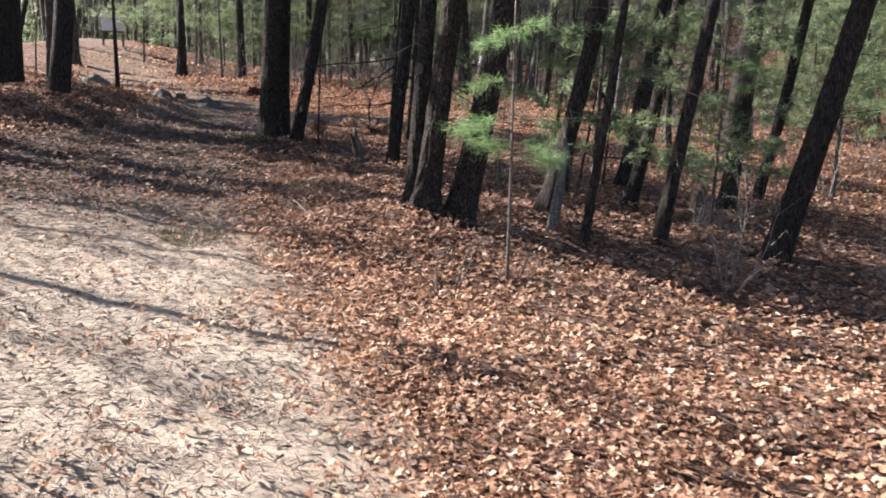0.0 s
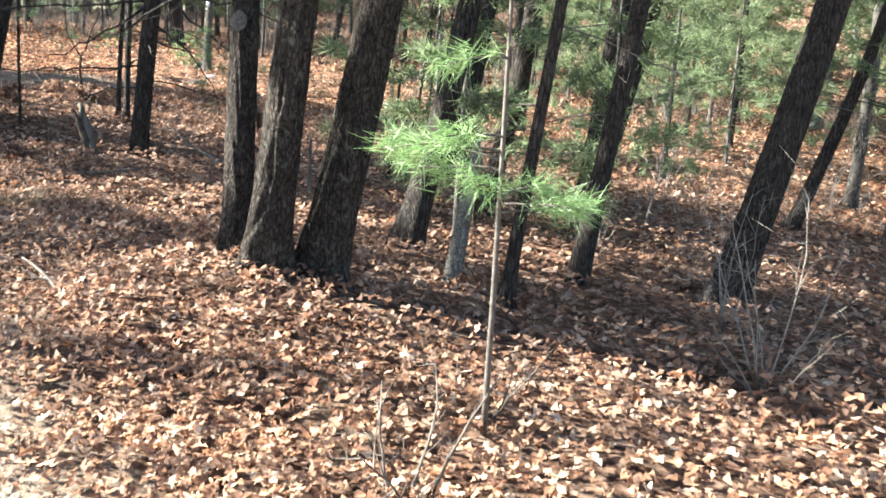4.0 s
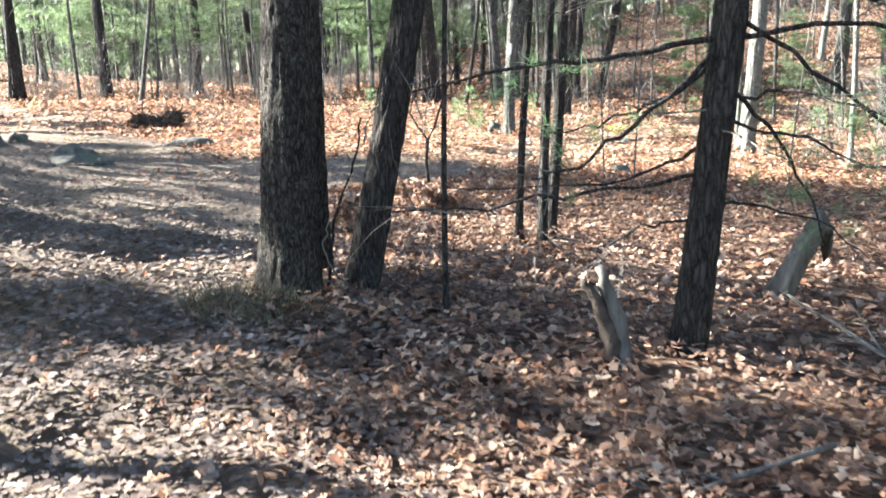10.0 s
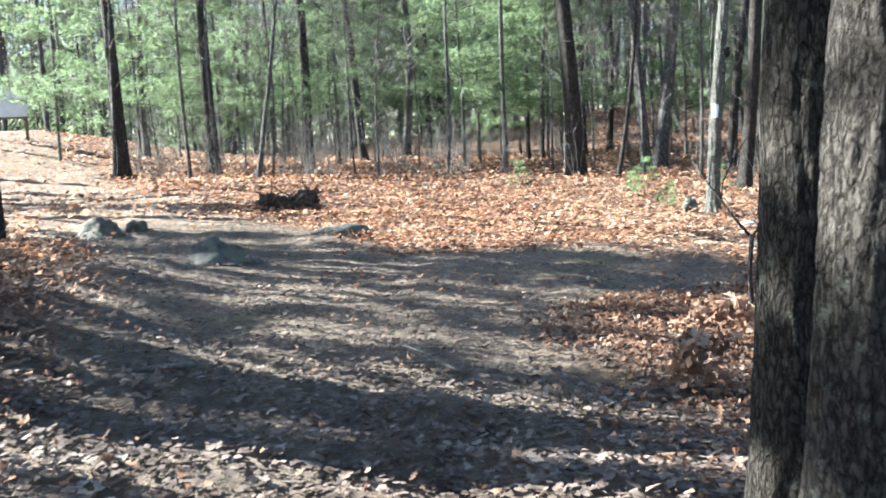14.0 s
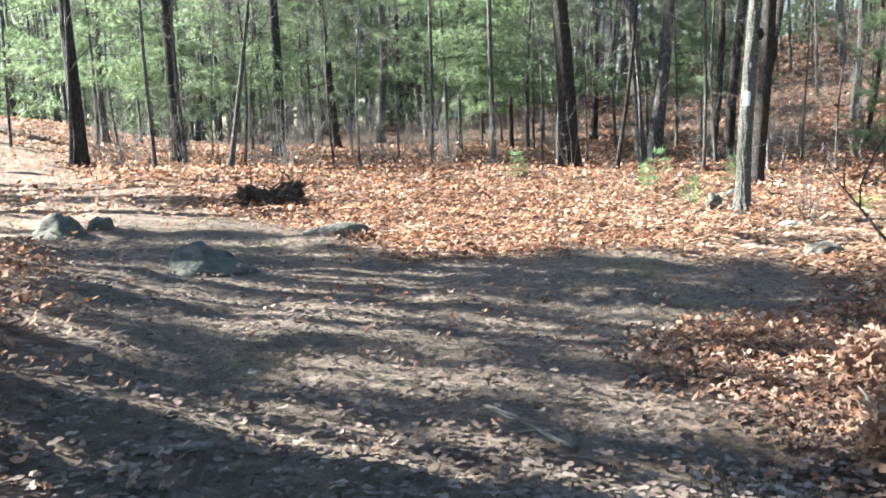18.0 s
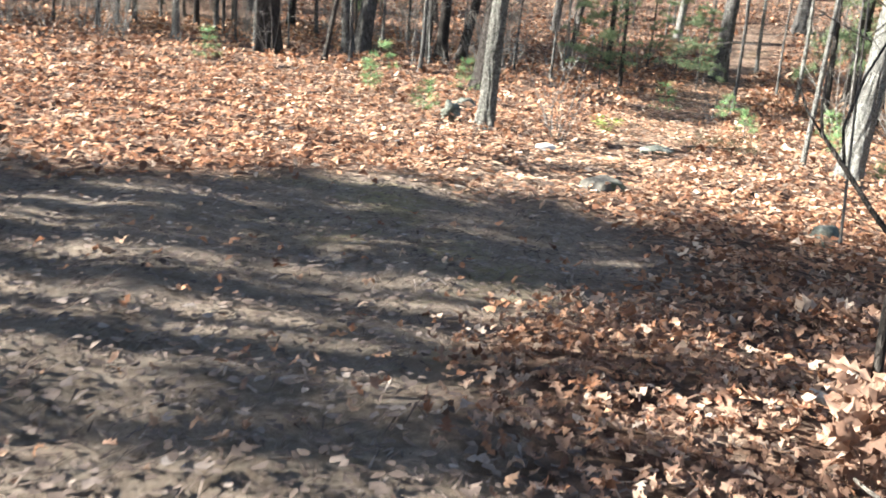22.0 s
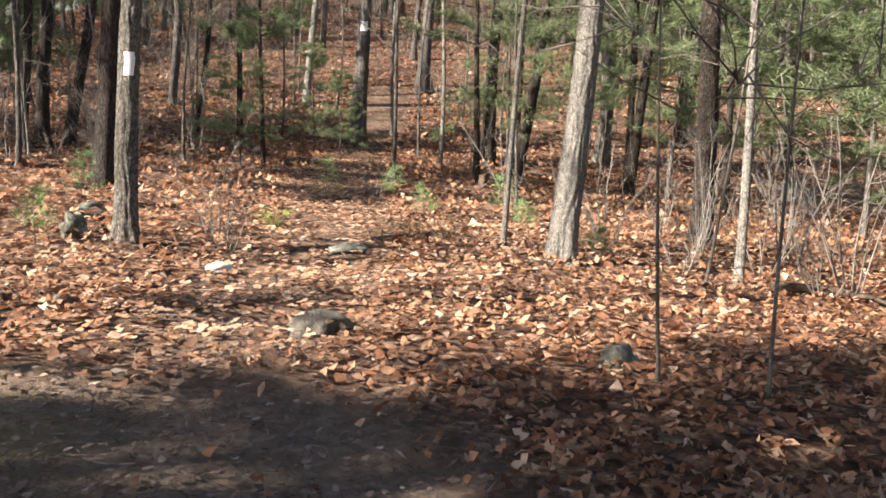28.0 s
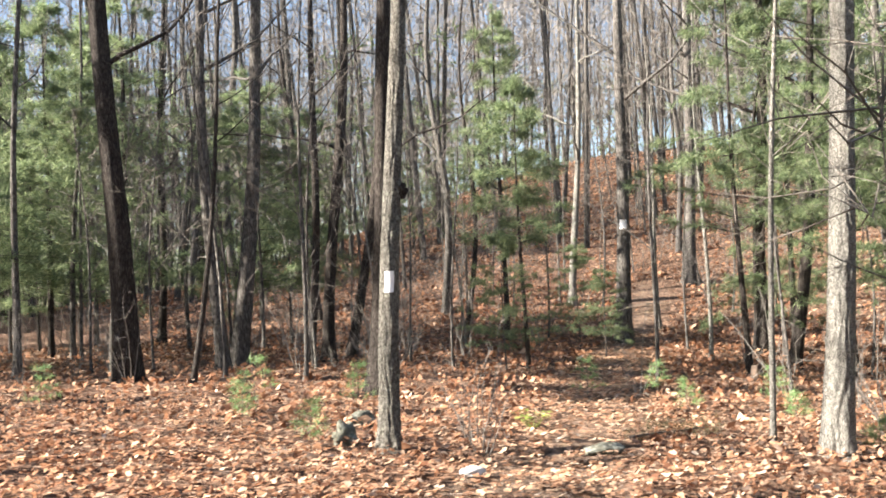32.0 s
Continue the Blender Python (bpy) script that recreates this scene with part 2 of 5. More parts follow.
GRASS = leafy("dry_grass", [(0.0, (0.07, 0.06, 0.03)), (0.6, (0.15, 0.125, 0.065)), (1.0, (0.28, 0.24, 0.14))], 0.6, 0.2)
PAINT = rough_stuff("white_paint", [(0.2, (0.72, 0.72, 0.7)), (0.8, (0.84, 0.84, 0.82))], 20, 0.6, 0.2, 0.002)
BOARD = rough_stuff("sign_board", [(0.3, (0.62, 0.64, 0.68)), (0.7, (0.76, 0.78, 0.82))], 4, 0.5, 0.05, 0.002)
POST = rough_stuff("post_wood", [(0.3, (0.1, 0.07, 0.05)), (0.7, (0.22, 0.16, 0.11))], 12, 0.9, 0.4, 0.005, (1, 1, 0.2))


def ground_material():
    """Old matted leaves; where it is worn, soil with moss, and sand at the trail's start."""
    m, b = fresh("forest_floor", 0.95, 0.15)
    nt = m.node_tree
    v = coords(m)

    def leaves(scale, wobble):
        warp = nt.nodes.new("ShaderNodeMix")
        warp.data_type = "VECTOR"
        warp.inputs[0].default_value = wobble
        cell = nt.nodes.new("ShaderNodeTexVoronoi")
        cell.inputs["Scale"].default_value = scale
        links(m, (v, warp.inputs[4]), (noise_node(m, v, 9, 4, 0.7).outputs["Color"], warp.inputs[5]), (warp.outputs[1], cell.inputs["Vector"]))
        split = nt.nodes.new("ShaderNodeSeparateColor")
        tone = ramp_node(m, [(0.0, (0.09, 0.05, 0.034)), (0.3, (0.17, 0.095, 0.062)), (0.6, (0.28, 0.165, 0.108)), (0.85, (0.38, 0.25, 0.172)), (1.0, (0.46, 0.34, 0.25))])
        links(m, (cell.outputs["Color"], split.inputs[0]), (split.outputs[0], tone.inputs[0]))
        return tone.outputs[0], cell.outputs["Distance"], split.outputs[1]

    a, da, ha = leaves(11, 0.09)
    c, dc, hc = leaves(19, 0.07)
    over, rims = ramp_node(m, [(0.47, (0, 0, 0)), (0.53, (1, 1, 1))]), ramp_node(m, [(0.1, (1.15, 1.15, 1.15)), (0.35, (0.95, 0.95, 0.95)), (0.62, (0.35, 0.33, 0.32))])
    links(m, (hc, over.inputs[0]), (da, rims.inputs[0]))
    litter = mixed(m, "MULTIPLY", 0.85, mixed(m, "MIX", over.outputs[0], a, c), rims.outputs[0])
    dirt = ramp_node(m, [(0.35, (0.45, 0.45, 0.45)), (0.65, (1.15, 1.12, 1.08))])
    links(m, (noise_node(m, v, 30, 5, 0.7).outputs["Fac"], dirt.inputs[0]))
    litter = mixed(m, "MULTIPLY", 0.8, litter, dirt.outputs[0])
    crumb = noise_node(m, v, 11, 10, 0.82).outputs["Fac"]
    soil = ramp_node(m, [(0.3, (0.075, 0.055, 0.042)), (0.42, (0.165, 0.124, 0.091)), (0.58, (0.265, 0.207, 0.155)), (0.74, (0.38, 0.315, 0.247))])
    sand = ramp_node(m, [(0.3, (0.17, 0.125, 0.088)), (0.42, (0.4, 0.325, 0.245)), (0.58, (0.62, 0.525, 0.395)), (0.75, (0.74, 0.66, 0.54))])
    links(m, (crumb, soil.inputs[0]), (crumb, sand.inputs[0]))
    moss_mask = ramp_node(m, [(0.54, (0, 0, 0)), (0.7, (0.6, 0.6, 0.6))])
    links(m, (noise_node(m, v, 0.8, 6, 0.7).outputs["Fac"], moss_mask.inputs[0]))
    soil_c = mixed(m, "MIX", moss_mask.outputs[0], soil.outputs[0], (0.23, 0.205, 0.085, 1))
    worn_at, sand_at = nt.nodes.new("ShaderNodeAttribute"), nt.nodes.new("ShaderNodeAttribute")
    worn_at.attribute_name, sand_at.attribute_name = "worn", "sand"
    soil_c = mixed(m, "MIX", sand_at.outputs["Fac"], soil_c, sand.outputs[0])
    edge = nt.nodes.new("ShaderNodeMath")
    edge.operation = "MULTIPLY_ADD"
    edge.inputs[1].default_value, edge.inputs[2].default_value = 1.6, -0.8
    links(m, (noise_node(m, v, 3.5, 7, 0.75).outputs["Fac"], edge.inputs[0]))
    fac = nt.nodes.new("ShaderNodeMath")
    fac.operation, fac.use_clamp = "ADD", True
    links(m, (edge.outputs[0], fac.inputs[0]), (worn_at.outputs["Fac"], fac.inputs[1]))
    links(m, (mixed(m, "MIX", fac.outputs[0], litter, soil_c), b.inputs["Base Color"]))
    high = nt.nodes.new("ShaderNodeMath")
    high.operation = "ADD"
    links(m, (ha, high.inputs[0]), (crumb, high.inputs[1]))
    bumped(m, high.outputs[0], 1.0, 0.045)
    return m


GROUND = ground_material()

# ---- building helpers ----
rng = np.random.default_rng(7)


def mesh_data(name, verts, quads=(), tris=(), material=None, smooth=False):
    """A mesh from arrays of corners, four-sided and three-sided faces."""
    verts = np.asarray(verts, np.float32).reshape(-1, 3)
    quads, tris = np.asarray(quads, np.int32).reshape(-1, 4), np.asarray(tris, np.int32).reshape(-1, 3)
    me = bpy.data.meshes.new(name)
    me.vertices.add(len(verts))
    me.vertices.foreach_set("co", verts.ravel())
    loops = np.concatenate([quads.ravel(), tris.ravel()])
    me.loops.add(len(loops))
    me.loops.foreach_set("vertex_index", loops)
    me.polygons.add(len(quads) + len(tris))
    starts = np.concatenate([np.arange(len(quads)) * 4, len(quads) * 4 + np.arange(len(tris)) * 3])
    me.polygons.foreach_set("loop_start", starts.astype(np.int32))
    me.update(calc_edges=True)
    if smooth:
        me.polygons.foreach_set("use_smooth", np.ones(len(me.polygons), bool))
    if material:
        me.materials.append(material)
    return me


def part(name, me, parent, label=""):
    ob = new(name, me)
    ob.parent = parent
    return tagged(ob, label)


def thing(name, x, y, label, category, group="", turn=0.0, sink=0.0):
    """An Empty at the base of a thing that stands on the forest floor."""
    ob = new(name)
    ob.matrix_world = pose(x, y, float(ground_z(x, y)) - sink, 0, 0, turn)
    return tagged(ob, label, category, group)


class Shape:
    """Gathers corners and faces of one mesh."""
    def __init__(self):
        self.v, self.q, self.t, self.n = [], [], [], 0

    def add(self, v, q=(), t=()):
        v = np.asarray(v, float).reshape(-1, 3)
        self.v.append(v)
        self.q.append(np.asarray(q, int).reshape(-1, 4) + self.n)
        self.t.append(np.asarray(t, int).reshape(-1, 3) + self.n)
        self.n += len(v)
        return self

    def data(self, name, material, smooth=False):
        return mesh_data(name, np.concatenate(self.v), np.concatenate(self.q), np.concatenate(self.t), material, smooth)


def tube(points, radii, sides=6, relief=None):
    """A closed tapering tube along points; relief(angle, row) scales its radius."""
    p, r = np.asarray(points, float), np.asarray(radii, float)
    d = np.gradient(p, axis=0)
    d /= np.linalg.norm(d, axis=1, keepdims=True) + 1e-9
    ref = np.where(np.abs(d[:, 2:3]) > 0.9, [[1.0, 0, 0]], [[0, 0, 1.0]])
    a = np.cross(ref, d)
    a /= np.linalg.norm(a, axis=1, keepdims=True) + 1e-9
    b = np.cross(d, a)
    th = np.linspace(0, 2 * np.pi, sides, endpoint=False)
    rr = r[:, None] * (relief if relief is not None else np.ones((len(p), sides)))
    v = p[:, None] + rr[..., None] * (np.cos(th)[None, :, None] * a[:, None] + np.sin(th)[None, :, None] * b[:, None])
    i, j = np.meshgrid(np.arange(len(p) - 1), np.arange(sides), indexing="ij")
    k = (j + 1) % sides
    q = np.stack([i * sides + j, i * sides + k, (i + 1) * sides + k, (i + 1) * sides + j], -1).reshape(-1, 4)
    v = np.concatenate([v.reshape(-1, 3), p[:1], p[-1:]])
    n, s = len(v) - 2, np.arange(sides)
    t = np.concatenate([np.stack([np.full(sides, n), (s + 1) % sides, s], -1), np.stack([np.full(sides, n + 1), n - sides + s, n - sides + (s + 1) % sides], -1)])
    return v, q, t


def needles(centres, ways, count, length, width, spread=0.75):
    """Tufts of thin pointed needles: count of them round each centre, along its way."""
    n = len(centres) * count
    c, w = np.repeat(centres, count, 0), np.repeat(ways, count, 0)
    d = w + spread * rng.normal(size=(n, 3))
    d /= np.linalg.norm(d, axis=1, keepdims=True) + 1e-9
    s = np.cross(d, rng.normal(size=(n, 3)))
    s *= width / 2 / (np.linalg.norm(s, axis=1, keepdims=True) + 1e-9)
    ln = length * rng.uniform(0.7, 1.15, (n, 1))
    c = c + 0.15 * ln * rng.normal(size=(n, 3))
    v = np.stack([c - s, c + s, c + d * ln + [0, 0, -0.12] * ln], 1).reshape(-1, 3)
    return v, (), np.arange(3 * n).reshape(-1, 3)


# ---- the forest floor ----
def soft_limit(v, lo, hi):
    m, h = (lo + hi) / 2, (hi - lo) / 2
    return m + h * np.tanh((v - m) / h)


def base_z(x, y):
    """Height of the forest floor: a gently rolling trail, a mound at the twin oak, a bank beside the trail and a hill behind."""
    x, y = np.asarray(x, float), np.asarray(y, float)
    u, v = soft_limit(x, -22, 24) / 10, (soft_limit(y, -14, 58) - 18) / 10
    z = 0.44 - 0.685 * u + 0.213 * v - 0.154 * u * u + 0.239 * u * v + 0.053 * v * v
    z = z + 0.2 * np.exp(-((x + 0.7) ** 2 + (y - 9.7) ** 2) / 2.2)
    z = z + 0.16 * np.exp(-((x + 3.2) ** 2 + (y - 15.4) ** 2) / 2.0)
    z = z + 0.3 * np.exp(-((x + 8.0) ** 2 + (y - 17.5) ** 2) / 7.0)
    z = z + 0.25 * np.exp(-((x + 7.6) ** 2 + (y - 32.0) ** 2) / 9.0)
    z = z + 1.75 * np.exp(-((x + 18.0) ** 2 / 40.0 + (y - 44.0) ** 2 / 90.0))
    z = z + 0.42 * np.exp(-((x + 8.7) ** 2 / 3.0 + (y - 20.3) ** 2 / 9.0))
    along = (x + 3) * 0.64 + (y - 19) * 0.77
    side = (x + 3) * 0.77 - (y - 19) * 0.64
    s = np.maximum(along - 21.0, 0)
    rise = 0.3 * s * s / (s + 7)
    rise = 16 * np.tanh(rise / 16)
    hold = 1 / (1 + np.exp(-(side + 16) / 5))
    return z + rise * hold


def hummock(x, y):
    """Low humps and hollows of the floor."""
    a = np.sin(2.1 * x + 1.3 * np.sin(1.7 * y)) * np.sin(1.9 * y + 1.1 * np.sin(2.3 * x + 1.0))
    b = np.sin(4.7 * x + 2.0 * y + 1.5 * np.sin(2.9 * y)) * np.sin(5.1 * y - 1.6 * x + 1.4 * np.sin(3.3 * x))
    return 0.035 * a + 0.025 * b


def ground_z(x, y):
    x, y = np.asarray(x, float), np.asarray(y, float)
    return base_z(x, y) + hummock(x, y)


def near_line(x, y, line):
    """Distance from points to a broken line."""
    best = np.full(np.shape(x), 1e9)
    for (ax, ay), (bx, by) in zip(line, line[1:]):
        dx, dy = bx - ax, by - ay
        k = np.clip(((x - ax) * dx + (y - ay) * dy) / (dx * dx + dy * dy), 0, 1)
        best = np.minimum(best, np.hypot(x - ax - k * dx, y - ay - k * dy))
    return best


TRAIL = ((0.2, -12), (-0.9, -4), (-1.9, 3.5), (-3.9, 9.0), (-5.2, 13.5), (-4.9, 18), (-5.7, 21.2), (-7.0, 24.5), (-9.8, 29), (-13, 35), (-17.5, 44))
CLEARING = ((-5.6, 20.4), (-5.2, 22.0), (-4.2, 21.9), (-2.7, 22.3))
APRON = ((-5.3, 17.4), (-4.95, 19.2), (-4.5, 20.4), (-3.9, 21.6), (-2.9, 22.7))
SIDE_PATH = ((-1.2, 23.8), (1.0, 25.7), (3.0, 27.8), (5.1, 30.2), (8.7, 33.9), (11.2, 36.6), (17, 41.5))


def smooth_step(v, lo, hi):
    k = np.clip((v - lo) / (hi - lo), 0, 1)
    return k * k * (3 - 2 * k)


def worn(x, y):
    """How bare the floor is: 1 on the trodden trail, 0 under deep leaves."""
    x, y = np.asarray(x, float), np.asarray(y, float)
    a = 1 - smooth_step(near_line(x, y, TRAIL), 1.0, 2.1)
    a = a * (1 - 0.3 * smooth_step(y, 7.5, 10.5) * (1 - smooth_step(y, 15.5, 18.5))) * (1 - 0.5 * smooth_step(y, 25, 29))
    c = 0.4 * (1 - smooth_step(near_line(x, y, SIDE_PATH), 0.35, 0.8))
    b = 1 - smooth_step(near_line(x, y, CLEARING), 1.0, 1.9)
    d = 1 - smooth_step(near_line(x, y, APRON), 0.75, 1.4)
    return np.maximum(np.maximum(a, b), np.maximum(c, d))


def trodden(x, y):
    """Where leaves lie thin: the trail, and the leafy side path up the slope."""
    return np.maximum(worn(x, y), 0.95 * (1 - smooth_step(near_line(x, y, SIDE_PATH), 0.5, 0.95)))


def graded(lo, hi, step, far):
    """Even steps from lo to hi, and ever longer ones out to far."""
    core, out, d = list(np.arange(lo, hi, step)), [], step
    p = 0.0
    while p < far:
        d *= 1.22
        p += d
        out.append(p)
    return np.array([lo - v for v in reversed(out)] + core + [core[-1] + v for v in out])


def build_ground():
    gx, gy = graded(-11, 9, 0.16, 420), graded(-3, 34, 0.16, 420)
    X, Y = np.meshgrid(gx, gy)
    Z = ground_z(X, Y)
    w = worn(X, Y)
    bumps = np.array([noise.noise((a * 4.2, b * 4.2, 3)) * 0.022 for a, b in zip(X.ravel(), Y.ravel())]).reshape(X.shape)
    Z = Z + bumps * (1 - 0.3 * w) - 0.03 * w - 0.022 * (1 - w)
    ny, nx = X.shape
    i, j = np.meshgrid(np.arange(ny - 1), np.arange(nx - 1), indexing="ij")
    q = np.stack([i * nx + j, i * nx + j + 1, (i + 1) * nx + j + 1, (i + 1) * nx + j], -1).reshape(-1, 4)
    me = mesh_data("ground", np.stack([X, Y, Z], -1), q, material=GROUND, smooth=True)
    sand = (1 - smooth_step(Y, 6.5, 10.5)).ravel().astype(np.float32)
    me.attributes.new("sand", "FLOAT", "POINT").data.foreach_set("value", sand)
    me.attributes.new("worn", "FLOAT", "POINT").data.foreach_set("value", w.ravel().astype(np.float32))
    tagged(new("ground", me), "leaf-strewn forest floor with a trodden sandy trail", "ground", kind="structure")


build_ground()


# ---- trees ----
def trunk_shape(h, r, lean, near, flare=0.55, sway=0.05, top=0.25, bend=0.35):
    """A trunk from under the ground to its tip: root flare, taper, sway and, close to the trail, furrows."""
    sides = 72 if near else 12
    z = np.concatenate([np.arange(-0.2, 3.4, 0.028), np.linspace(3.45, h, 26)]) if near else np.concatenate([[-0.25, 0, 0.12, 0.3, 0.7], np.linspace(1.3, h, 12)])
    ph = rng.uniform(0, 6.3, 6)
    k = np.maximum(z, 0)
    straight = k * (1 - bend * k / h)
    p = np.stack([lean[0] * straight + sway * (np.sin(k * 0.8 + ph[0]) - math.sin(ph[0])), lean[1] * straight + sway * (np.sin(k * 0.7 + ph[1]) - math.sin(ph[1])), z], -1)
    rad = r * (1 - (1 - top) * np.clip(z, 0, h) / h)
    th = np.linspace(0, 2 * np.pi, sides, endpoint=False)[None]
    zz = z[:, None]
    rel = 1 + flare * np.exp(-np.maximum(zz, -0.1) / (1.6 * r + 0.04)) * (0.6 + 0.4 * np.cos(3 * th + ph[2]) + 0.25 * np.cos(5 * th + ph[3]))
    rel = rel + 0.05 * np.cos(2 * th + ph[4] + 0.7 * zz) + 0.03 * np.sin(3 * th + 1.9 * zz + ph[5])
    if near:
        wander = 1.1 * np.sin(2.3 * zz + ph[0]) + 0.8 * np.sin(5.1 * zz + 3 * th + ph[1]) + 0.5 * np.sin(11 * zz - 2 * th + ph[3])
        n = round(2 * math.pi * r / 0.062)
        ridge = np.abs(np.sin(n / 2 * th + wander)) ** 0.6
        breaks = 0.75 + 0.25 * np.sin(23 * zz + 4 * np.sin(n / 2 * th + ph[2]) + 3 * np.sin(3 * zz))
        rel = rel + (ridge * breaks - 0.6) * min(0.14, 0.015 / r) + rng.normal(0, 0.01, (len(z), sides))
    return p, rad, tube(p, rad, sides, rel)


def limb_line(start, way, length, droop=0.0, kinks=0.12, n=7):
    way = np.asarray(way, float) / np.linalg.norm(way)
    p = [np.asarray(start, float)]
    for i in range(n):
        way = way + kinks * rng.normal(size=3) + [0, 0, -droop / n]
        way /= np.linalg.norm(way)
        p.append(p[-1] + way * length / n)
    return np.array(p)


def spike(at, to, r):
    """A thin three-sided pointed twig."""
    d = to - at
    s = np.cross(d, [0.3, 0.2, 1.0])
    s *= r / (np.linalg.norm(s) + 1e-9)
    u = np.cross(d, s)
    u *= r / (np.linalg.norm(u) + 1e-9)
    return np.array([at + s, at - 0.5 * s + 0.87 * u, at - 0.5 * s - 0.87 * u, to]), (), [(0, 1, 3), (1, 2, 3), (2, 0, 3)]


def twigs_on(shape, line, count, length, radius, droop=0.0, fine=False):
    for _ in range(count):
        k = rng.uniform(0.25, 1) * (len(line) - 1)
        i = min(int(k), len(line) - 2)
        at = line[i] + (k - i) * (line[i + 1] - line[i])
        way = (line[i + 1] - line[i]) / np.linalg.norm(line[i + 1] - line[i]) + 0.75 * rng.normal(size=3)
        tw = limb_line(at, way, length * rng.uniform(0.5, 1.2), droop, 0.2, 4 if fine else 2)
        v, q, t = tube(tw, np.linspace(radius, radius * 0.3, len(tw)), 3)
        shape.add(v, q)
        for _ in range(3 if fine else 2):
            base = tw[rng.integers(1, len(tw))]
            d = way / np.linalg.norm(way) + 0.8 * rng.normal(size=3)
            shape.add(*spike(base, base + d / np.linalg.norm(d) * length * rng.uniform(0.3, 0.6), radius * 0.5))


def bare_tree(name, x, y, r, lean, h, material, label, near=False, first=3.5, limbs=6, dead=0, group="", crown=True, category="tree", flare=0.5, sway=0.05, bend=0.35):
    """A leafless tree: trunk, limbs one by one, and the crown of twigs."""
    ob = thing(name, x, y, label, category, group)
    p, rad, data = trunk_shape(h, r, lean, near, flare, sway, bend=bend)
    part("trunk", Shape().add(*data).data("trunk", material, True), ob)
    tw = Shape()
    for n in range(limbs + dead):
        low = n >= limbs
        z = rng.uniform(0.9, first) if low else first + (h - first) * (n + rng.uniform(0, 1)) / limbs * 0.9
        i = int(np.argmin(np.abs(p[:, 2] - z)))
        a = rng.uniform(0, 6.3)
        ln = rng.uniform(0.5, 1.4) if low else rng.uniform(0.25, 0.4) * (h - z) + 0.7
        line = limb_line(p[i], (math.cos(a), math.sin(a), 0.05 if low else rng.uniform(0.3, 0.9)), ln, 0.3 if low else -0.3)
        lr = min(0.007, rad[i] * 0.2) if low else rad[i] * rng.uniform(0.3, 0.5)
        part("limb", Shape().add(*tube(line, np.linspace(lr, lr * 0.25, len(line)), 5)).data("limb", DEAD_WOOD if low else material, True), ob)
        twigs_on(tw, line, 3 if low else 9, 0.3 if low else 0.3 * ln + 0.4, 0.004 if low else 0.006)
    if crown and limbs:
        twigs_on(tw, p[-6:], 8, 0.9, 0.008)
    if tw.n:
        tagged(part("crown", tw.data("crown", TWIG), ob), kind="stuff")
    return ob


def pine_tree(name, x, y, h, r, label, clear=0.5, spread=1.0, tufts=7, count=10, length=0.11, width=0.007, material=NEEDLE, group="", lean=(0, 0), whorl=0.42, category="pine tree", gaps=0.2, bole=BARK_DARK):
    """A white pine: whorls of limbs that bear tufts of needles, thinner towards the trunk."""
    ob = thing(name, x, y, label, category, group)
    p, rad, data = trunk_shape(h, r, lean, False, 0.3, 0.03, 0.12)
    part("trunk", Shape().add(*data).data("trunk", bole, True), ob)
    wood, green = Shape(), Shape()
    z = clear
    while z < h - 0.15:
        n = rng.integers(3, 6)
        a0 = rng.uniform(0, 6.3)
        i = int(np.argmin(np.abs(p[:, 2] - z)))
        base = np.array([np.interp(z, p[:, 2], p[:, 0]), np.interp(z, p[:, 2], p[:, 1]), z])
        for m in range(n):
            if rng.uniform() < gaps:
                continue
            a = a0 + m * 6.283 / n + rng.normal(0, 0.25)
            ln = spread * (0.4 + 0.5 * (h - z) ** 0.72) * rng.uniform(0.5, 1.15)
            line = limb_line(base, (math.cos(a), math.sin(a), rng.uniform(0.05, 0.45)), ln, 0.25, 0.1, 5)
            stem = tube(line[[0, 2, 5]], np.linspace(max(0.006, rad[i] * 0.28), 0.003, 3), 3)
            wood.add(stem[0], stem[1])
            ks = 1 - rng.uniform(0, 1, tufts) ** 1.5 * 0.75
            c, w = [], []
            for k in ks:
                j = min(int(k * 5), 4)
                d = line[j + 1] - line[j]
                d /= np.linalg.norm(d)
                side = np.cross(d, [0, 0, 1]) * rng.normal(0, 0.28) * ln * 0.55
                c.append(line[j] + (k * 5 - j) * (line[j + 1] - line[j]) + side + [0, 0, rng.normal(0, 0.04)])
                w.append(d * 0.6 + side * 0.9 + [0, 0, 0.25])
            green.add(*needles(np.array(c), np.array(w), count, length, width))
        z += whorl * rng.uniform(0.7, 1.3)
    c = np.repeat(p[-1:], 3, 0)
    green.add(*needles(c, np.array([[0, 0, 1.0]] * 3), count, length, width))
    tagged(part("bough_wood", wood.data("bough_wood", BARK_DARK), ob), kind="stuff")
    tagged(part("foliage", green.data("foliage", material), ob, "green needle foliage"), kind="stuff")
    return ob


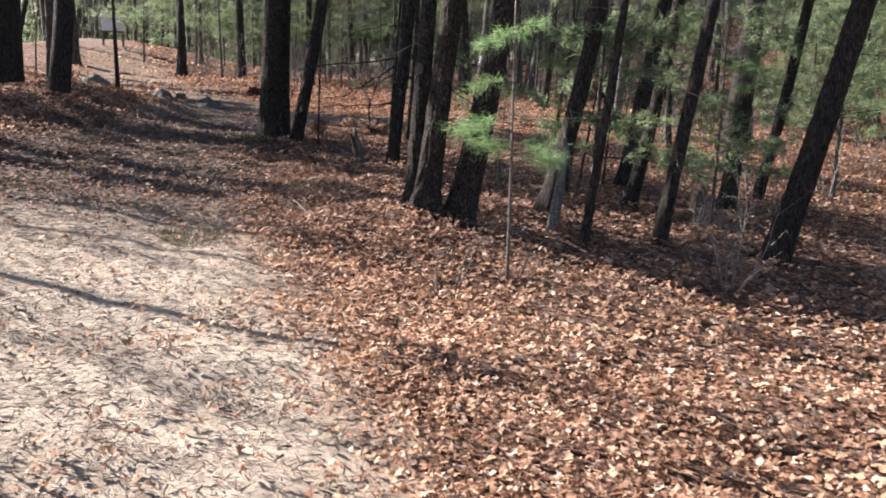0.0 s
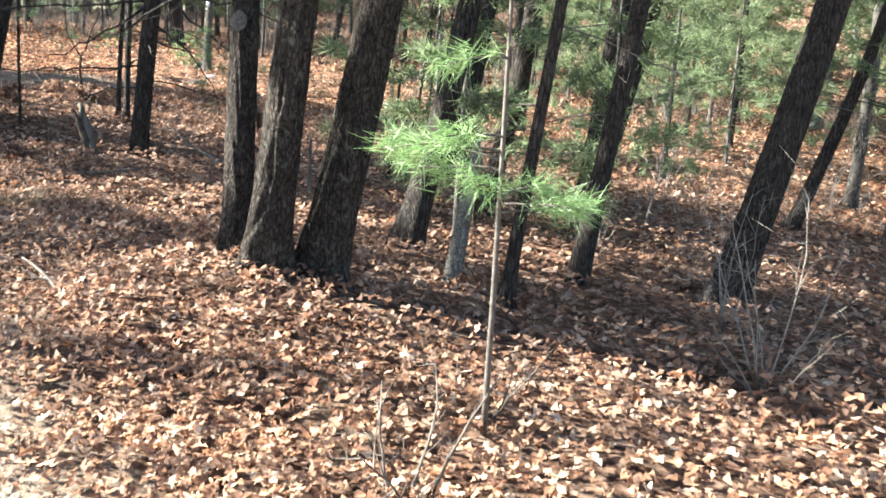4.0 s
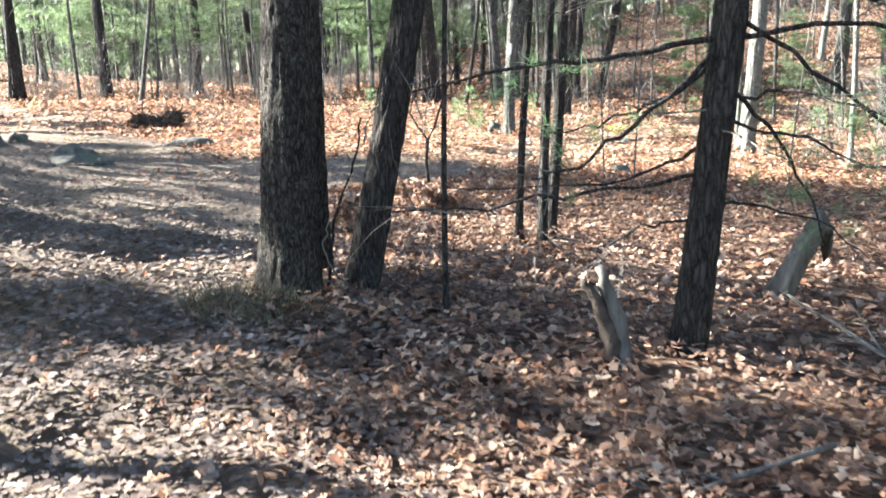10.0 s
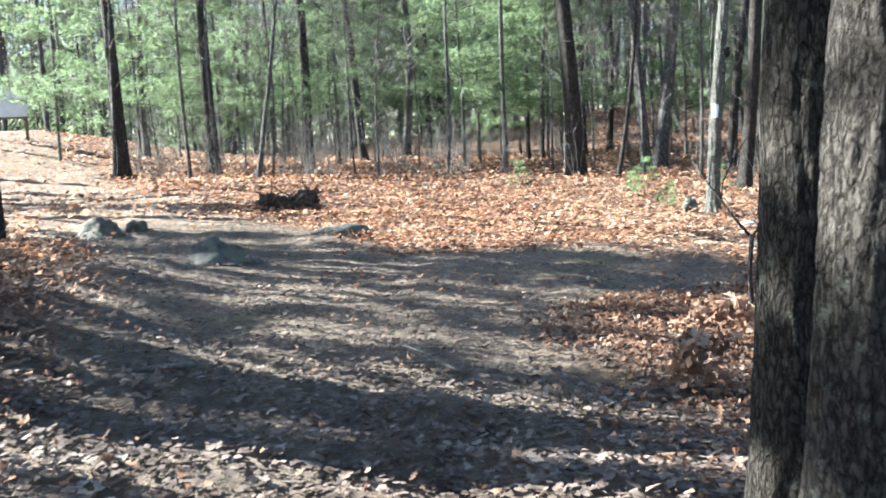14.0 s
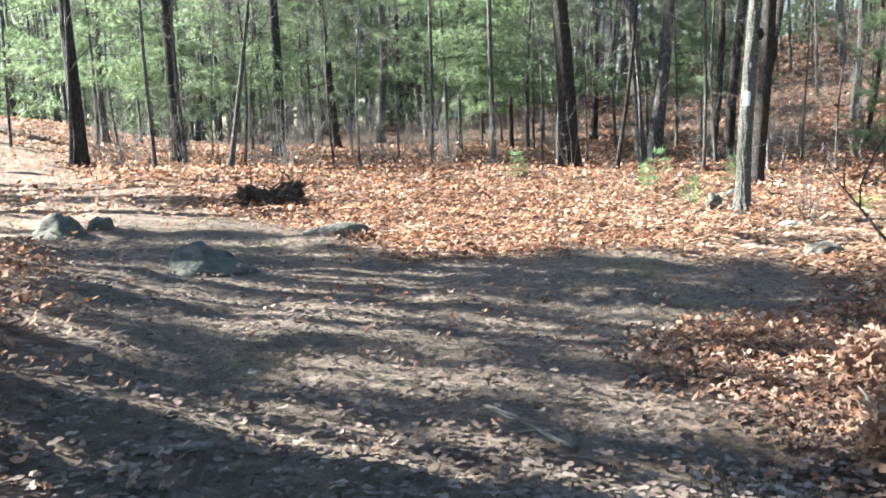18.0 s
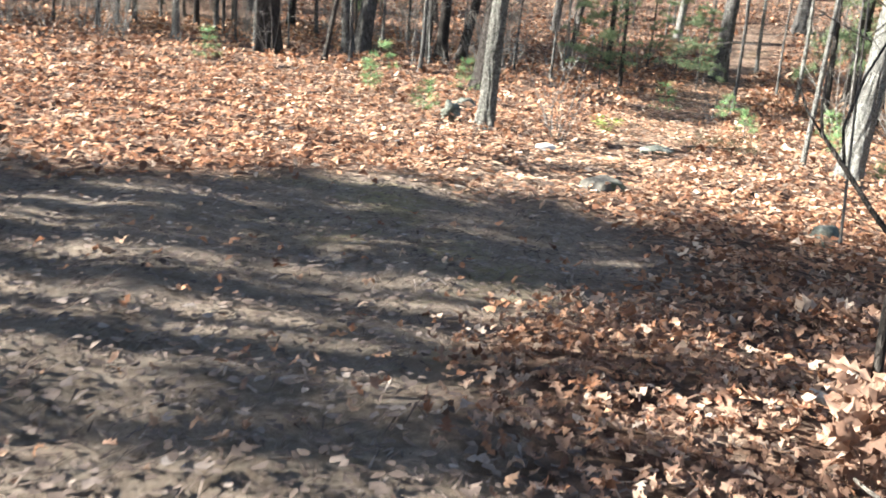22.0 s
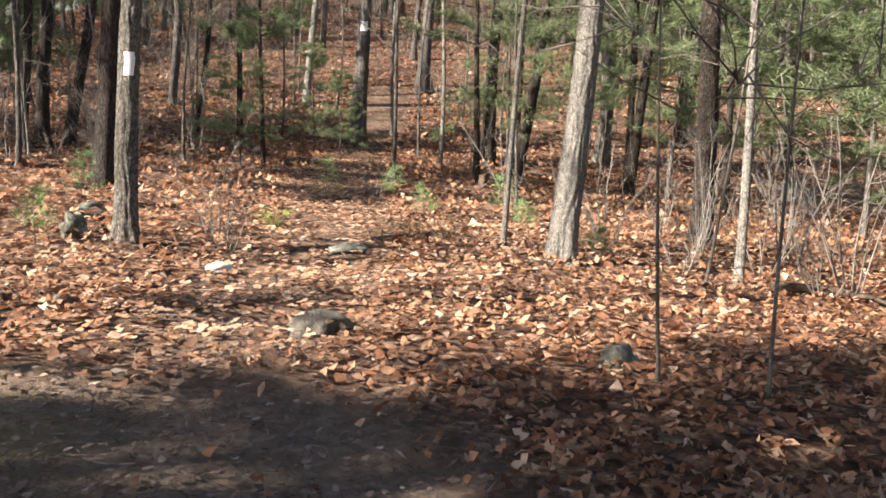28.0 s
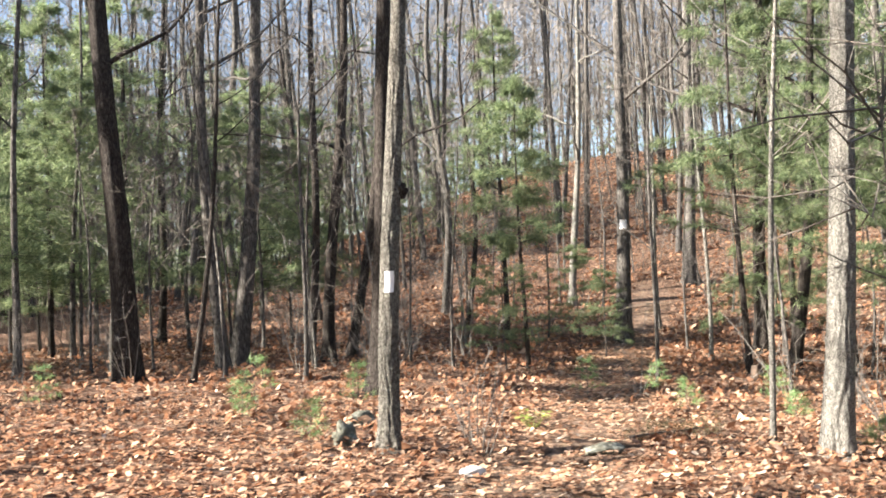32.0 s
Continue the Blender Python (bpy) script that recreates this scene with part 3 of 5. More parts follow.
def brush(name, x, y, h, stems, label, group="", material=HAZY_TWIG, spread=0.35, r=0.008):
    """A leafless shrub: thin stems from one root, with twigs."""
    ob = thing(name, x, y, label, "shrub", group)
    tw = Shape()
    for _ in range(stems):
        a = rng.uniform(0, 6.3)
        line = limb_line((0.05 * math.cos(a), 0.05 * math.sin(a), -0.05), (spread * math.cos(a), spread * math.sin(a), 1), h * rng.uniform(0.55, 1.1), -0.05, 0.1, 7)
        part("stem", Shape().add(*tube(line, np.linspace(r, r * 0.3, 8), 5)).data("stem", material, True), ob)
        twigs_on(tw, line, 6, h * 0.22, r * 0.45)
    tagged(part("twig", tw.data("twig", material), ob), kind="stuff")
    return ob


# trees beside the trail
bare_tree("oak_tree", -3.46, 15.34, 0.148, (0.045, -0.01), 14, BARK_OAK, "large grey-brown oak trunk, twin-stemmed at its mossy root", True, 4.5, 7, flare=0.4, sway=0.02)
bare_tree("oak_tree", -3.39, 15.97, 0.14, (0.04, -0.005), 13, BARK_OAK, "second grey-brown oak stem grown against the large oak", True, 4.5, 6, flare=0.3, sway=0.02)
twin_b = bare_tree("oak_tree", -3.07, 15.55, 0.1, (0.215, -0.025), 11, BARK_DARK, "slender dark oak leaning away from its larger twin", True, 4.2, 6, flare=0.3, sway=0.02, bend=0.3)
scarred = bare_tree("oak_tree", -0.74, 9.75, 0.09, (0.045, 0.22), 11, BARK_OAK, "straight grey-brown trunk of the three-trunk clump", True, 4.2, 6, 2, flare=0.3, sway=0.01)
bare_tree("oak_tree", -0.61, 9.47, 0.118, (0.135, -0.02), 12.5, BARK_OAK, "leaning oak trunk with deeply furrowed bark, middle of the clump", True, 4.6, 7, 1, flare=0.6, sway=0.02, bend=0.3)
bare_tree("oak_tree", -0.24, 9.57, 0.13, (0.2, -0.03), 12.5, BARK_OAK, "strongly leaning dark oak trunk of the clump", True, 4.6, 7, 2, flare=0.5, sway=0.02, bend=0.3)
bare_tree("oak_tree", 3.15, 10.35, 0.15, (0.28, -0.04), 11, BARK_DARK, "dark oak trunk leaning far over the leaves", True, 4.5, 6, 1, flare=0.3, sway=0.03, bend=0.35)
bare_tree("oak_tree", -0.6, 9.95, 0.027, (0.14, 0.22), 7, BARK_DARK, "thin dark stem close behind the oak clump", False, 3, 5, 2)
bare_tree("oak_tree", 1.98, 13.0, 0.098, (0.2, -0.027), 10, BARK_DARK, "dark leaning trunk among fallen leaves", False, 4, 6, 4)
bare_tree("oak_tree", 0.72, 11.2, 0.115, (0.22, 0.01), 9, BARK_DARK, "dark leaning trunk in the shaded thicket", False, 4, 5, 4)
bare_tree("oak_tree", 1.02, 9.7, 0.05, (0.09, 0.0), 7, BARK_DARK, "thin dark trunk in the shaded thicket", False, 3, 5, 4)
bare_tree("oak_tree", 2.3, 15.2, 0.16, (0.15, 0.0), 12, BARK_DARK, "dark trunk in the shaded thicket", False, 4, 6, 3)
bare_tree("oak_tree", 1.96, 10.6, 0.085, (0.15, 0.0), 9, BARK_DARK, "dark leaning trunk in the shaded thicket", False, 4, 6, 4)
bare_tree("oak_tree", 3.4, 17.6, 0.06, (-0.02, 0.0), 12, BARK_DARK, "dark upright trunk deeper in the wood", False, 4, 6, 3)
bare_tree("oak_tree", 5.4, 21.3, 0.19, (0.08, -0.02), 13, BARK_DARK, "dark trunk deeper in the wood", False, 4, 6, 2)
bare_tree("oak_tree", 3.5, 13.85, 0.12, (0.07, -0.02), 11, BARK_DARK, "dark trunk in the shaded thicket", False, 4, 6, 3)
bare_tree("sapling", -1.43, 17.8, 0.055, (0.09, -0.012), 7, BARK_DARK, "slender dark bare young tree", False, 3, 5, 3, group="slender young trees")
bare_tree("sapling", -1.6, 17.3, 0.04, (0.02, 0.0), 6.5, BARK_DARK, "slender dark bare young tree", False, 3, 5, 2, group="slender young trees")
bare_tree("sapling", -1.72, 17.65, 0.034, (0.038, -0.005), 6, BARK_DARK, "slender dark bare young tree", False, 3, 5, 2, group="slender young trees")
bare_tree("sapling", -2.62, 15.1, 0.018, (0.039, -0.005), 5, BARK_DARK, "thin upright dark sapling", False, 2.5, 4, 2, group="thin saplings")
# trees across the clearing
bare_tree("oak_tree", -0.66, 35.0, 0.21, (-0.05, 0.0), 15, BARK_DARK, "dark trunk at the edge of the clearing", False, 5, 7)
bare_tree("maple_tree", 1.37, 36.5, 0.125, (-0.03, 0.01), 13, BARK_GREY, "grey trunk, one of a pair", False, 4.5, 6)
bare_tree("maple_tree", 1.8, 36.9, 0.17, (0.1, -0.03), 13, BARK_GREY, "grey trunk, one of a pair", False, 4.5, 6)
blazed = bare_tree("birch_tree", -0.13, 26.75, 0.092, (0.05, -0.03), 11, LICHEN_BARK, "slender pale trunk with a painted white trail blaze", True, 4.5, 6, flare=0.45, sway=0.05)
bare_tree("white_oak_tree", 3.4, 24.85, 0.132, (0.065, -0.055), 14, BARK_PALE, "pale grey oak trunk, flared at its sunlit foot", True, 5, 7, flare=0.5, sway=0.02)
bare_tree("oak_tree", 1.96, 31.3, 0.14, (0.07, -0.045), 13, BARK_DARK, "dark trunk behind the blazed tree", False, 4.5, 6)
bare_tree("oak_tree", 3.07, 36.4, 0.088, (0.045, -0.03), 12, BARK_DARK, "leaning dark bare tree trunk", False, 4, 6, 2)
bare_tree("oak_tree", 3.65, 36.9, 0.128, (0.085, -0.055), 12, BARK_DARK, "dark bare tree trunk among brush", False, 4, 6, 2)
bare_tree("oak_tree", 4.7, 38.1, 0.118, (0.16, -0.1), 12, BARK_DARK, "leaning dark bare tree trunk", False, 4, 6, 2)
bare_tree("maple_tree", 13.3, 41.3, 0.11, (0.08, -0.05), 12, BARK_PALE, "slender pale trunk on the slope", False, 4, 6)
marked = bare_tree("oak_tree", 11.76, 37.3, 0.19, (0.03, -0.027), 14, BARK_GREY, "grey trunk beside the side path, with a pale patch", False, 5, 7)
bare_tree("oak_tree", 17.95, 41.2, 0.2, (0.04, -0.036), 14, BARK_GREY, "grey trunk with a swollen foot on the slope", False, 5, 7, flare=1.1)
bare_tree("oak_tree", 13.65, 34.65, 0.17, (0.05, -0.035), 13, BARK_DARK, "dark trunk with a swollen foot on the slope", False, 4.5, 6, 2, flare=0.9)
bare_tree("oak_tree", 11.74, 32.2, 0.125, (0.12, -0.08), 13, BARK_DARK, "dark trunk on the slope", False, 4.5, 6, 2)
bare_tree("oak_tree", 17.2, 33.7, 0.2, (0.011, -0.01), 13, BARK_GREY, "grey trunk on the slope", False, 4.5, 6, 2)
bare_tree("oak_tree", 6.85, 25.2, 0.131, (0.012, -0.01), 13, BARK_OAK, "grey trunk with a paler foot", False, 4, 6, 6)
bare_tree("birch_tree", 4.43, 23.48, 0.046, (0.016, -0.015), 9, BARK_PALE, "slender pale birch trunk", False, 3.5, 6, 3)
bare_tree("oak_tree", 12.4, 29.8, 0.112, (0.07, -0.06), 11, BARK_DARK, "dark bare tree trunk among brush", False, 3.5, 6, 5)
bare_tree("sapling", 3.65, 25.78, 0.035, (0.064, -0.059), 7, BARK_PALE, "leaning pale sapling beside the pale oak", False, 2.5, 5, 1, group="thin saplings")
bare_tree("sapling", 0.2, 21.84, 0.011, (-0.045, 0.041), 2.6, TWIG, "thin brown leafless sapling stem", False, 1.2, 4, 1, group="thin saplings")
bare_tree("sapling", 0.43, 21.35, 0.012, (0.013, -0.012), 2.8, TWIG, "thin crooked brown sapling", False, 1.2, 4, 1, group="thin saplings", sway=0.07)
bare_tree("sapling", 3.39, 23.28, 0.016, (0.08, -0.074), 3.5, TWIG, "thin brown leafless sapling stem", False, 1.5, 5, 2, group="thin saplings")
bare_tree("sapling", 13.5, 37.9, 0.055, (0.0, 0.0), 8, BARK_PALE, "thin pale sapling on the slope", False, 3, 5, group="thin saplings")
bare_tree("sapling", 11.6, 34.3, 0.05, (0.012, -0.011), 8, BARK_PALE, "thin pale sapling on the slope", False, 3, 5, group="thin saplings")
bare_tree("sapling", -3.5, 37.2, 0.05, (0.056, -0.005), 9, BARK_GREY, "thin grey bare upright sapling", False, 3, 5, group="thin saplings")
bare_tree("oak_tree", -5.9, 44.2, 0.14, (-0.105, 0.009), 12, BARK_DARK, "leaning dark bare tree trunk", False, 4, 6)
bare_tree("sapling", -7.7, 33.4, 0.06, (0.2, -0.017), 5, BARK_GREY, "crooked forked sapling with bare twigs", False, 2, 7, group="thin saplings")
bare_tree("sapling", -11.5, 36.0, 0.05, (0.123, -0.01), 5, BARK_GREY, "leaning thin grey bare sapling", False, 2, 5, group="thin saplings")
bare_tree("sapling", -2.15, 36.3, 0.07, (0.04, -0.003), 9, BARK_GREY, "thin grey bare young tree", False, 3, 5, 2, group="thin saplings")
bare_tree("sapling", 0.07, 33.8, 0.05, (0.144, -0.012), 8, BARK_DARK, "leaning thin dark tree", False, 3, 5, 2, group="thin saplings")
bare_tree("oak_tree", 2.0, 43.7, 0.108, (0.05, 0.0), 12, BARK_DARK, "dark trunk deep in the wood", False, 4, 6)
bare_tree("sapling", 1.8, 33.5, 0.04, (0.054, -0.005), 7, BARK_GREY, "thin grey bare upright sapling", False, 3, 5, group="thin saplings")
bare_tree("sapling", -0.65, 40.3, 0.06, (0.06, 0.0), 9, BARK_GREY, "thin grey bare young tree", False, 3, 5, group="thin saplings")

# the pine beside the trail, with long half-bare limbs
limbed = bare_tree("pine_tree", -1.4, 14.66, 0.095, (0.1, -0.013), 11, BARK_DARK, "dark pine trunk with long bare lower limbs", True, 3.4, 9, 5, category="pine tree", flare=0.25, sway=0.02)


def long_limbs():
    """The drooping, half-bare lower limbs of the pine, with a few green tufts."""
    z0 = float(ground_z(-1.4, 14.66))
    for z, ends, r in ((1.62, ((-0.58, -0.1, -0.1), (-1.1, -0.15, -0.14), (-1.57, -0.2, -0.2)), 0.018), (1.5, ((-0.2, 0.14, -0.17), (-0.5, 0.35, -0.32), (-0.76, 0.57, -0.4)), 0.013), (1.55, ((-0.5, -0.25, -0.32), (-0.82, -0.35, -0.5), (-1.07, -0.44, -0.57)), 0.014),
                       (0.93, ((-0.48, -0.1, -0.03), (-0.86, -0.17, -0.06), (-1.27, -0.23, -0.08), (-1.65, -0.28, -0.06)), 0.012), (1.12, ((-0.15, 0.3, -0.18), (-0.45, 0.5, -0.3), (-1.3, 1.0, -0.34)), 0.012), (0.72, ((-0.4, -0.07, -0.05), (-0.7, -0.16, -0.16)), 0.009),
                       (1.6, ((0.5, -0.3, 0.04), (0.95, -0.5, -0.02), (1.4, -0.6, -0.2)), 0.017), (1.4, ((0.35, 0.2, -0.25), (0.6, 0.3, -0.6), (0.75, 0.3, -0.95)), 0.013), (1.2, ((0.4, -0.1, -0.1), (0.9, -0.1, -0.3)), 0.011), (0.8, ((0.3, 0.1, -0.05), (0.75, 0.2, -0.2), (1.0, 0.2, -0.4)), 0.01),
                       (1.75, ((0.3, -0.1, -0.25), (0.65, -0.2, -0.55), (1.05, -0.3, -0.8), (1.45, -0.45, -0.82)), 0.014), (1.95, ((0.5, 0.0, -0.1), (1.0, -0.05, -0.3), (1.6, -0.2, -0.7)), 0.014), (1.3, ((0.25, -0.3, 0.05), (0.6, -0.6, -0.1), (0.9, -0.8, -0.35)), 0.01), (2.1, ((-0.4, -0.25, -0.05), (-0.9, -0.5, -0.2)), 0.012)):
        x0, y0 = 0.1 * z * 0.97, -0.013 * z
        line = np.array([(x0, y0, z)] + [(x0 + a, y0 + b, z + c) for a, b, c in ends])
        k = np.linspace(0, 1, 14) * (len(line) - 1)
        line = np.stack([np.interp(k, np.arange(len(line)), line[:, n]) for n in range(3)], -1) + rng.normal(0, 0.012, (14, 3))
        limb = part("limb", Shape().add(*tube(line, np.linspace(r, r * 0.3, 14), 6)).data("limb", BARK_DARK, True), limbed)
        tw = Shape()
        twigs_on(tw, line, 7, 0.35, 0.004)
        tagged(part("side_twig", tw.data("side_twig", TWIG), limb), kind="stuff")
        if z > 1.15:
            n = 13 if ends[-1][0] > 0 else 6
            c = line[rng.integers(5, 14, n)] + rng.normal(0, 0.1, (n, 3))
            tagged(part("needle_tuft", Shape().add(*needles(c, np.tile([[0.2, 0, 0.4]], (n, 1)), 26, 0.11, 0.0035, 0.8)).data("needle_tuft", NEEDLE_YOUNG), limb, "sparse green needle tufts"), kind="stuff")


long_limbs()
pine_tree("pine_tree", 1.03, 15.48, 4.4, 0.03, "slender young white pine with sparse drooping boughs", 0.75, 0.55, group="young pines", tufts=7, count=16, length=0.12, width=0.005, gaps=0.3, lean=(0.16, -0.05))
for x, y, lean, h in ((1.26, 14.24, (0.1, -0.03), 3.5), (1.4, 14.1, (0.13, -0.04), 4.2), (1.9, 15.2, (0.06, 0.02), 4.0)):
    bare_tree("sapling", x, y, 0.018, lean, h, BARK_DARK, "thin dark sapling among young pines", False, 1.0, 6, 4, group="thin saplings")


def scatter(count, x0, x1, y0, y1, keep, gap):
    """Seeded places inside a rectangle, off the trails and apart from one another."""
    got = []
    for _ in range(count * 40):
        x, y = rng.uniform(x0, x1), rng.uniform(y0, y1)
        if keep(x, y) and all((x - a) ** 2 + (y - b) ** 2 > gap * gap for a, b in got):
            got.append((x, y))
            if len(got) == count:
                break
    return got


def place(ob, x, y, size=1.0, turn=0.0, sink=0.0):
    return copy_thing(ob, pose(x, y, float(ground_z(x, y)) - sink, 0, 0, turn) @ Matrix.Diagonal((size, size, size, 1)))


WALK = ((0, 0), (-1.4, 1.8), (-1.3, 5), (-3.4, 10.9), (-5.2, 14.8), (-4.8, 17.7), (-4, 19.3))


def off_trails(x, y, room):
    return near_line(x, y, TRAIL) > room + 1.2 and near_line(x, y, CLEARING) > room + 1.5 and near_line(x, y, SIDE_PATH) > room * 0.6 + 0.6 and near_line(x, y, WALK) > room


# woods behind: trunks
kinds = [bare_tree("oak_tree", x, y, r, (rng.normal(0, 0.07), rng.normal(0, 0.07)), h, m, text, False, h * 0.33, 6, 2, group="trees of the wood", sway=0.13)
         for x, y, r, h, m, text in ((-4.5, 47, 0.14, 14, BARK_GREY, "bare grey tree in the wood"), (6.5, 44, 0.1, 12, BARK_DARK, "bare dark tree in the wood"), (10, 43, 0.12, 13, BARK_GREY, "bare grey tree in the wood"),
                                     (8.5, 39.5, 0.07, 10, BARK_DARK, "thin bare dark tree in the wood"), (14, 29, 0.06, 9, BARK_GREY, "thin bare grey tree in the wood"), (-12, 41, 0.1, 12, BARK_GREY, "bare grey tree in the wood"))]
for x, y in scatter(95, -30, 60, 18, 90, lambda x, y: off_trails(x, y, 3) and near_line(x, y, WALK) > 21 and (y > 33 or x > 9) and x + 3 > -0.75 * (y - 16), 1.6):
    place(kinds[rng.integers(6)], x, y, rng.uniform(0.75, 1.3), rng.uniform(0, 360))
for x, y in scatter(34, 4, 40, -4, 19, lambda x, y: near_line(x, y, WALK) > 7.5, 2.0):
    place(kinds[rng.integers(6)], x, y, rng.uniform(0.7, 1.2), rng.uniform(0, 360))

# young pines
pines = [pine_tree("pine_tree", x, y, h, 0.006 * h + 0.008, "young white pine with soft green needles", clear, sp, group="young pines", tufts=18, count=17, gaps=0.25, length=0.22, width=0.017, bole=BARK_GREY, whorl=0.36)
         for x, y, h, clear, sp in ((13.5, 20.0, 6.5, 1.0, 0.9), (-6.5, 41.0, 7.0, 1.5, 1.2), (-10.0, 40.0, 6.0, 1.3, 1.3), (0.5, 44, 8.0, 1.8, 1.1), (14.5, 27.5, 6.0, 1.0, 1.15))]
for x, y, k, s in ((-0.5, 40.2, 2, 1.0), (-3.0, 38.6, 1, 1.0), (3.4, 41.5, 2, 1.0), (9.4, 35.2, 2, 0.33),
                   (12.0, 25.0, 3, 1.0), (15.5, 23.5, 1, 1.2), (10.2, 23.0, 2, 1.2), (9.0, 19.5, 4, 0.9), (6.0, 16.5, 1, 0.8), (7.5, 13.5, 3, 0.9), (3.4, 40.0, 1, 0.9), (16.4, 30.4, 1, 1.1), (1.35, 11.9, 0, 0.75), (2.9, 12.2, 4, 0.6),
                   (-2.4, 41.0, 1, 1.1), (4.4, 40.8, 2, 0.85), (5.6, 33.4, 4, 0.42), (10.3, 37.2, 2, 0.42), (7.4, 22.0, 4, 0.75),
                   (-13.5, 38.2, 2, 1.0), (-12.1, 40.6, 1, 1.1), (-10.3, 43.2, 3, 1.0), (-8.5, 47.3, 1, 1.2), (-2.8, 49.5, 1, 1.2), (-0.9, 43.4, 4, 0.9), (-7.6, 57.4, 3, 1.3)):
    place(pines[k], x, y, s, rng.uniform(0, 360))
for x, y in scatter(11, -18, 0, 42, 60, lambda x, y: off_trails(x, y, 1.5) and x + 3 > -0.7 * (y - 16), 2.4):
    place(pines[rng.integers(5)], x, y, rng.uniform(0.6, 1.3), rng.uniform(0, 360))
for x, y in scatter(26, 6, 46, 14, 60, lambda x, y: off_trails(x, y, 2.5) and near_line(x, y, WALK) > 17 and abs(math.degrees(math.atan2(x + 4, y - 19)) - 39) > 8, 3.2):
    place(pines[rng.integers(5)], x, y, rng.uniform(0.5, 1.2), rng.uniform(0, 360))

pine_high = pine_tree("pine_tree", 1.0, 42.6, 10.5, 0.1, "tall white pine with soft green boughs over bare lower trunk", 4.2, 0.85, group="young pines", tufts=18, count=15, gaps=0.25, length=0.24, width=0.02, bole=BARK_DARK, whorl=0.45)
for x, y, s in ((15.0, 31.5, 1.0), (11.0, 22.5, 0.9), (-3.5, 54.0, 1.2)):
    place(pine_high, x, y, s, rng.uniform(0, 360))

place(pine_high, 9.3, 38.8, 0.8, 40)
pine_tree("pine_tree", 6.3, 33.7, 5.4, 0.045, "slender dark green pine over a bare lower stem", 2.3, 0.72, group="young pines", tufts=16, count=15, gaps=0.25, length=0.2, width=0.016, whorl=0.36)
lofty = pine_tree("pine_tree", 9.9, 31.7, 7.8, 0.07, "young white pine with soft boughs over a bare lower trunk", 2.6, 0.95, group="young pines", tufts=18, count=16, gaps=0.25, length=0.22, width=0.017, whorl=0.38)
for x, y, s in ((12.8, 31.6, 1.05), (14.2, 34.2, 1.1), (12.2, 27.6, 1.0), (10.4, 27.0, 0.9), (-0.9, 41.5, 1.0)):
    place(lofty, x, y, s, rng.uniform(0, 360))

# trees beside and behind the walker, whose shadows cross the trail
SHADE = np.array([-math.sin(radians(SUN_AZ)), -math.cos(radians(SUN_AZ))])


def upsun(x, y, d):
    """The place d metres towards the sun from a spot on the floor."""
    return x - SHADE[0] * d, y - SHADE[1] * d


for x, y, d, k, s in ((-1.5, 9.6, 13, 4, 1.3), (-3, 11.3, 11, 2, 0.9), (-5, 17.6, 9, 0, 1.1), (-5, 18.7, 10, 3, 1.3), (-5, 19.6, 12, 4, 1.3), (-5, 20.5, 9, 3, 1.2),
                      (-4, 21.0, 13, 2, 1.0), (-3, 25.5, 16, 1, 1.2), (-1, 27.5, 18, 0, 1.1), (-1.5, 25.0, 17, 4, 1.3), (2, 27.5, 22, 3, 1.3), (5, 31, 26, 1, 1.2), (-1.0, 2.0, 14, 1, 1.1)):
    place(kinds[k], *upsun(x, y, d), s, rng.uniform(0, 360))
for y, d, k, s in ((17.5, 9, 0, 1.2), (18.1, 12, 2, 1.2), (18.7, 10, 5, 1.3), (20.1, 13, 0, 1.1), (20.8, 10, 2, 1.2), (21.5, 12, 0, 1.2), (22.2, 10, 5, 1.3), (22.8, 14, 2, 1.2), (23.3, 11, 0, 1.1), (19.4, 15, 5, 1.1)):
    place(kinds[k], *upsun(-4.6, y, d), s, rng.uniform(0, 360))
for x, y, d, k, s in ((-1.0, 25.1, 13, 0, 1.2), (0.6, 26.4, 16, 2, 1.2), (2.0, 27.4, 18, 5, 1.3), (3.6, 28.8, 20, 0, 1.2)):
    place(kinds[k], *upsun(x, y, d), s, rng.uniform(0, 360))
for n in range(34):
    if 11 < n < 16 or 16 < n < 23 and n % 2:
        continue
    place(kinds[(3, 4, 1)[n % 3]], *upsun(-4.5 + rng.uniform(-0.8, 0.8), 6.8 + 0.5 * n + rng.uniform(-0.3, 0.3), rng.uniform(9, 22)), rng.uniform(0.9, 1.3), rng.uniform(0, 360))


def tall_pine(x, y, h, r, clear, spread, label, lean=(0, 0)):
    return pine_tree("pine_tree", x, y, h, r, label, clear, spread, group="tall pines", tufts=14, count=8, length=0.32, width=0.055, whorl=0.5, gaps=0.25, lean=lean)


tall_pine(-8.7, 15.0, 10, 0.12, 6.3, 0.45, "tall white pine with a high crown beside the trail")
tall_pine(-9.8, 13.3, 10.5, 0.12, 7.6, 0.5, "tall white pine with a high crown beside the trail")
tall_pine(-7.95, 17.8, 12, 0.19, 5.2, 0.9, "dark leaning pine trunk on the bank of the trail", (0.12, 0.02))
tall_pine(-9.9, 19.6, 13, 0.25, 5.5, 0.8, "large dark pine trunk on the bank of the trail", (0.03, 0))
shade_pine = "tall white pine with a high crown beside the trail"
tall = [tall_pine(*upsun(-1.75, 22.2, 14), 13, 0.15, 7.2, 0.68, shade_pine), tall_pine(*upsun(-5.2, 15.1, 14), 13, 0.15, 5.5, 0.5, shade_pine)]
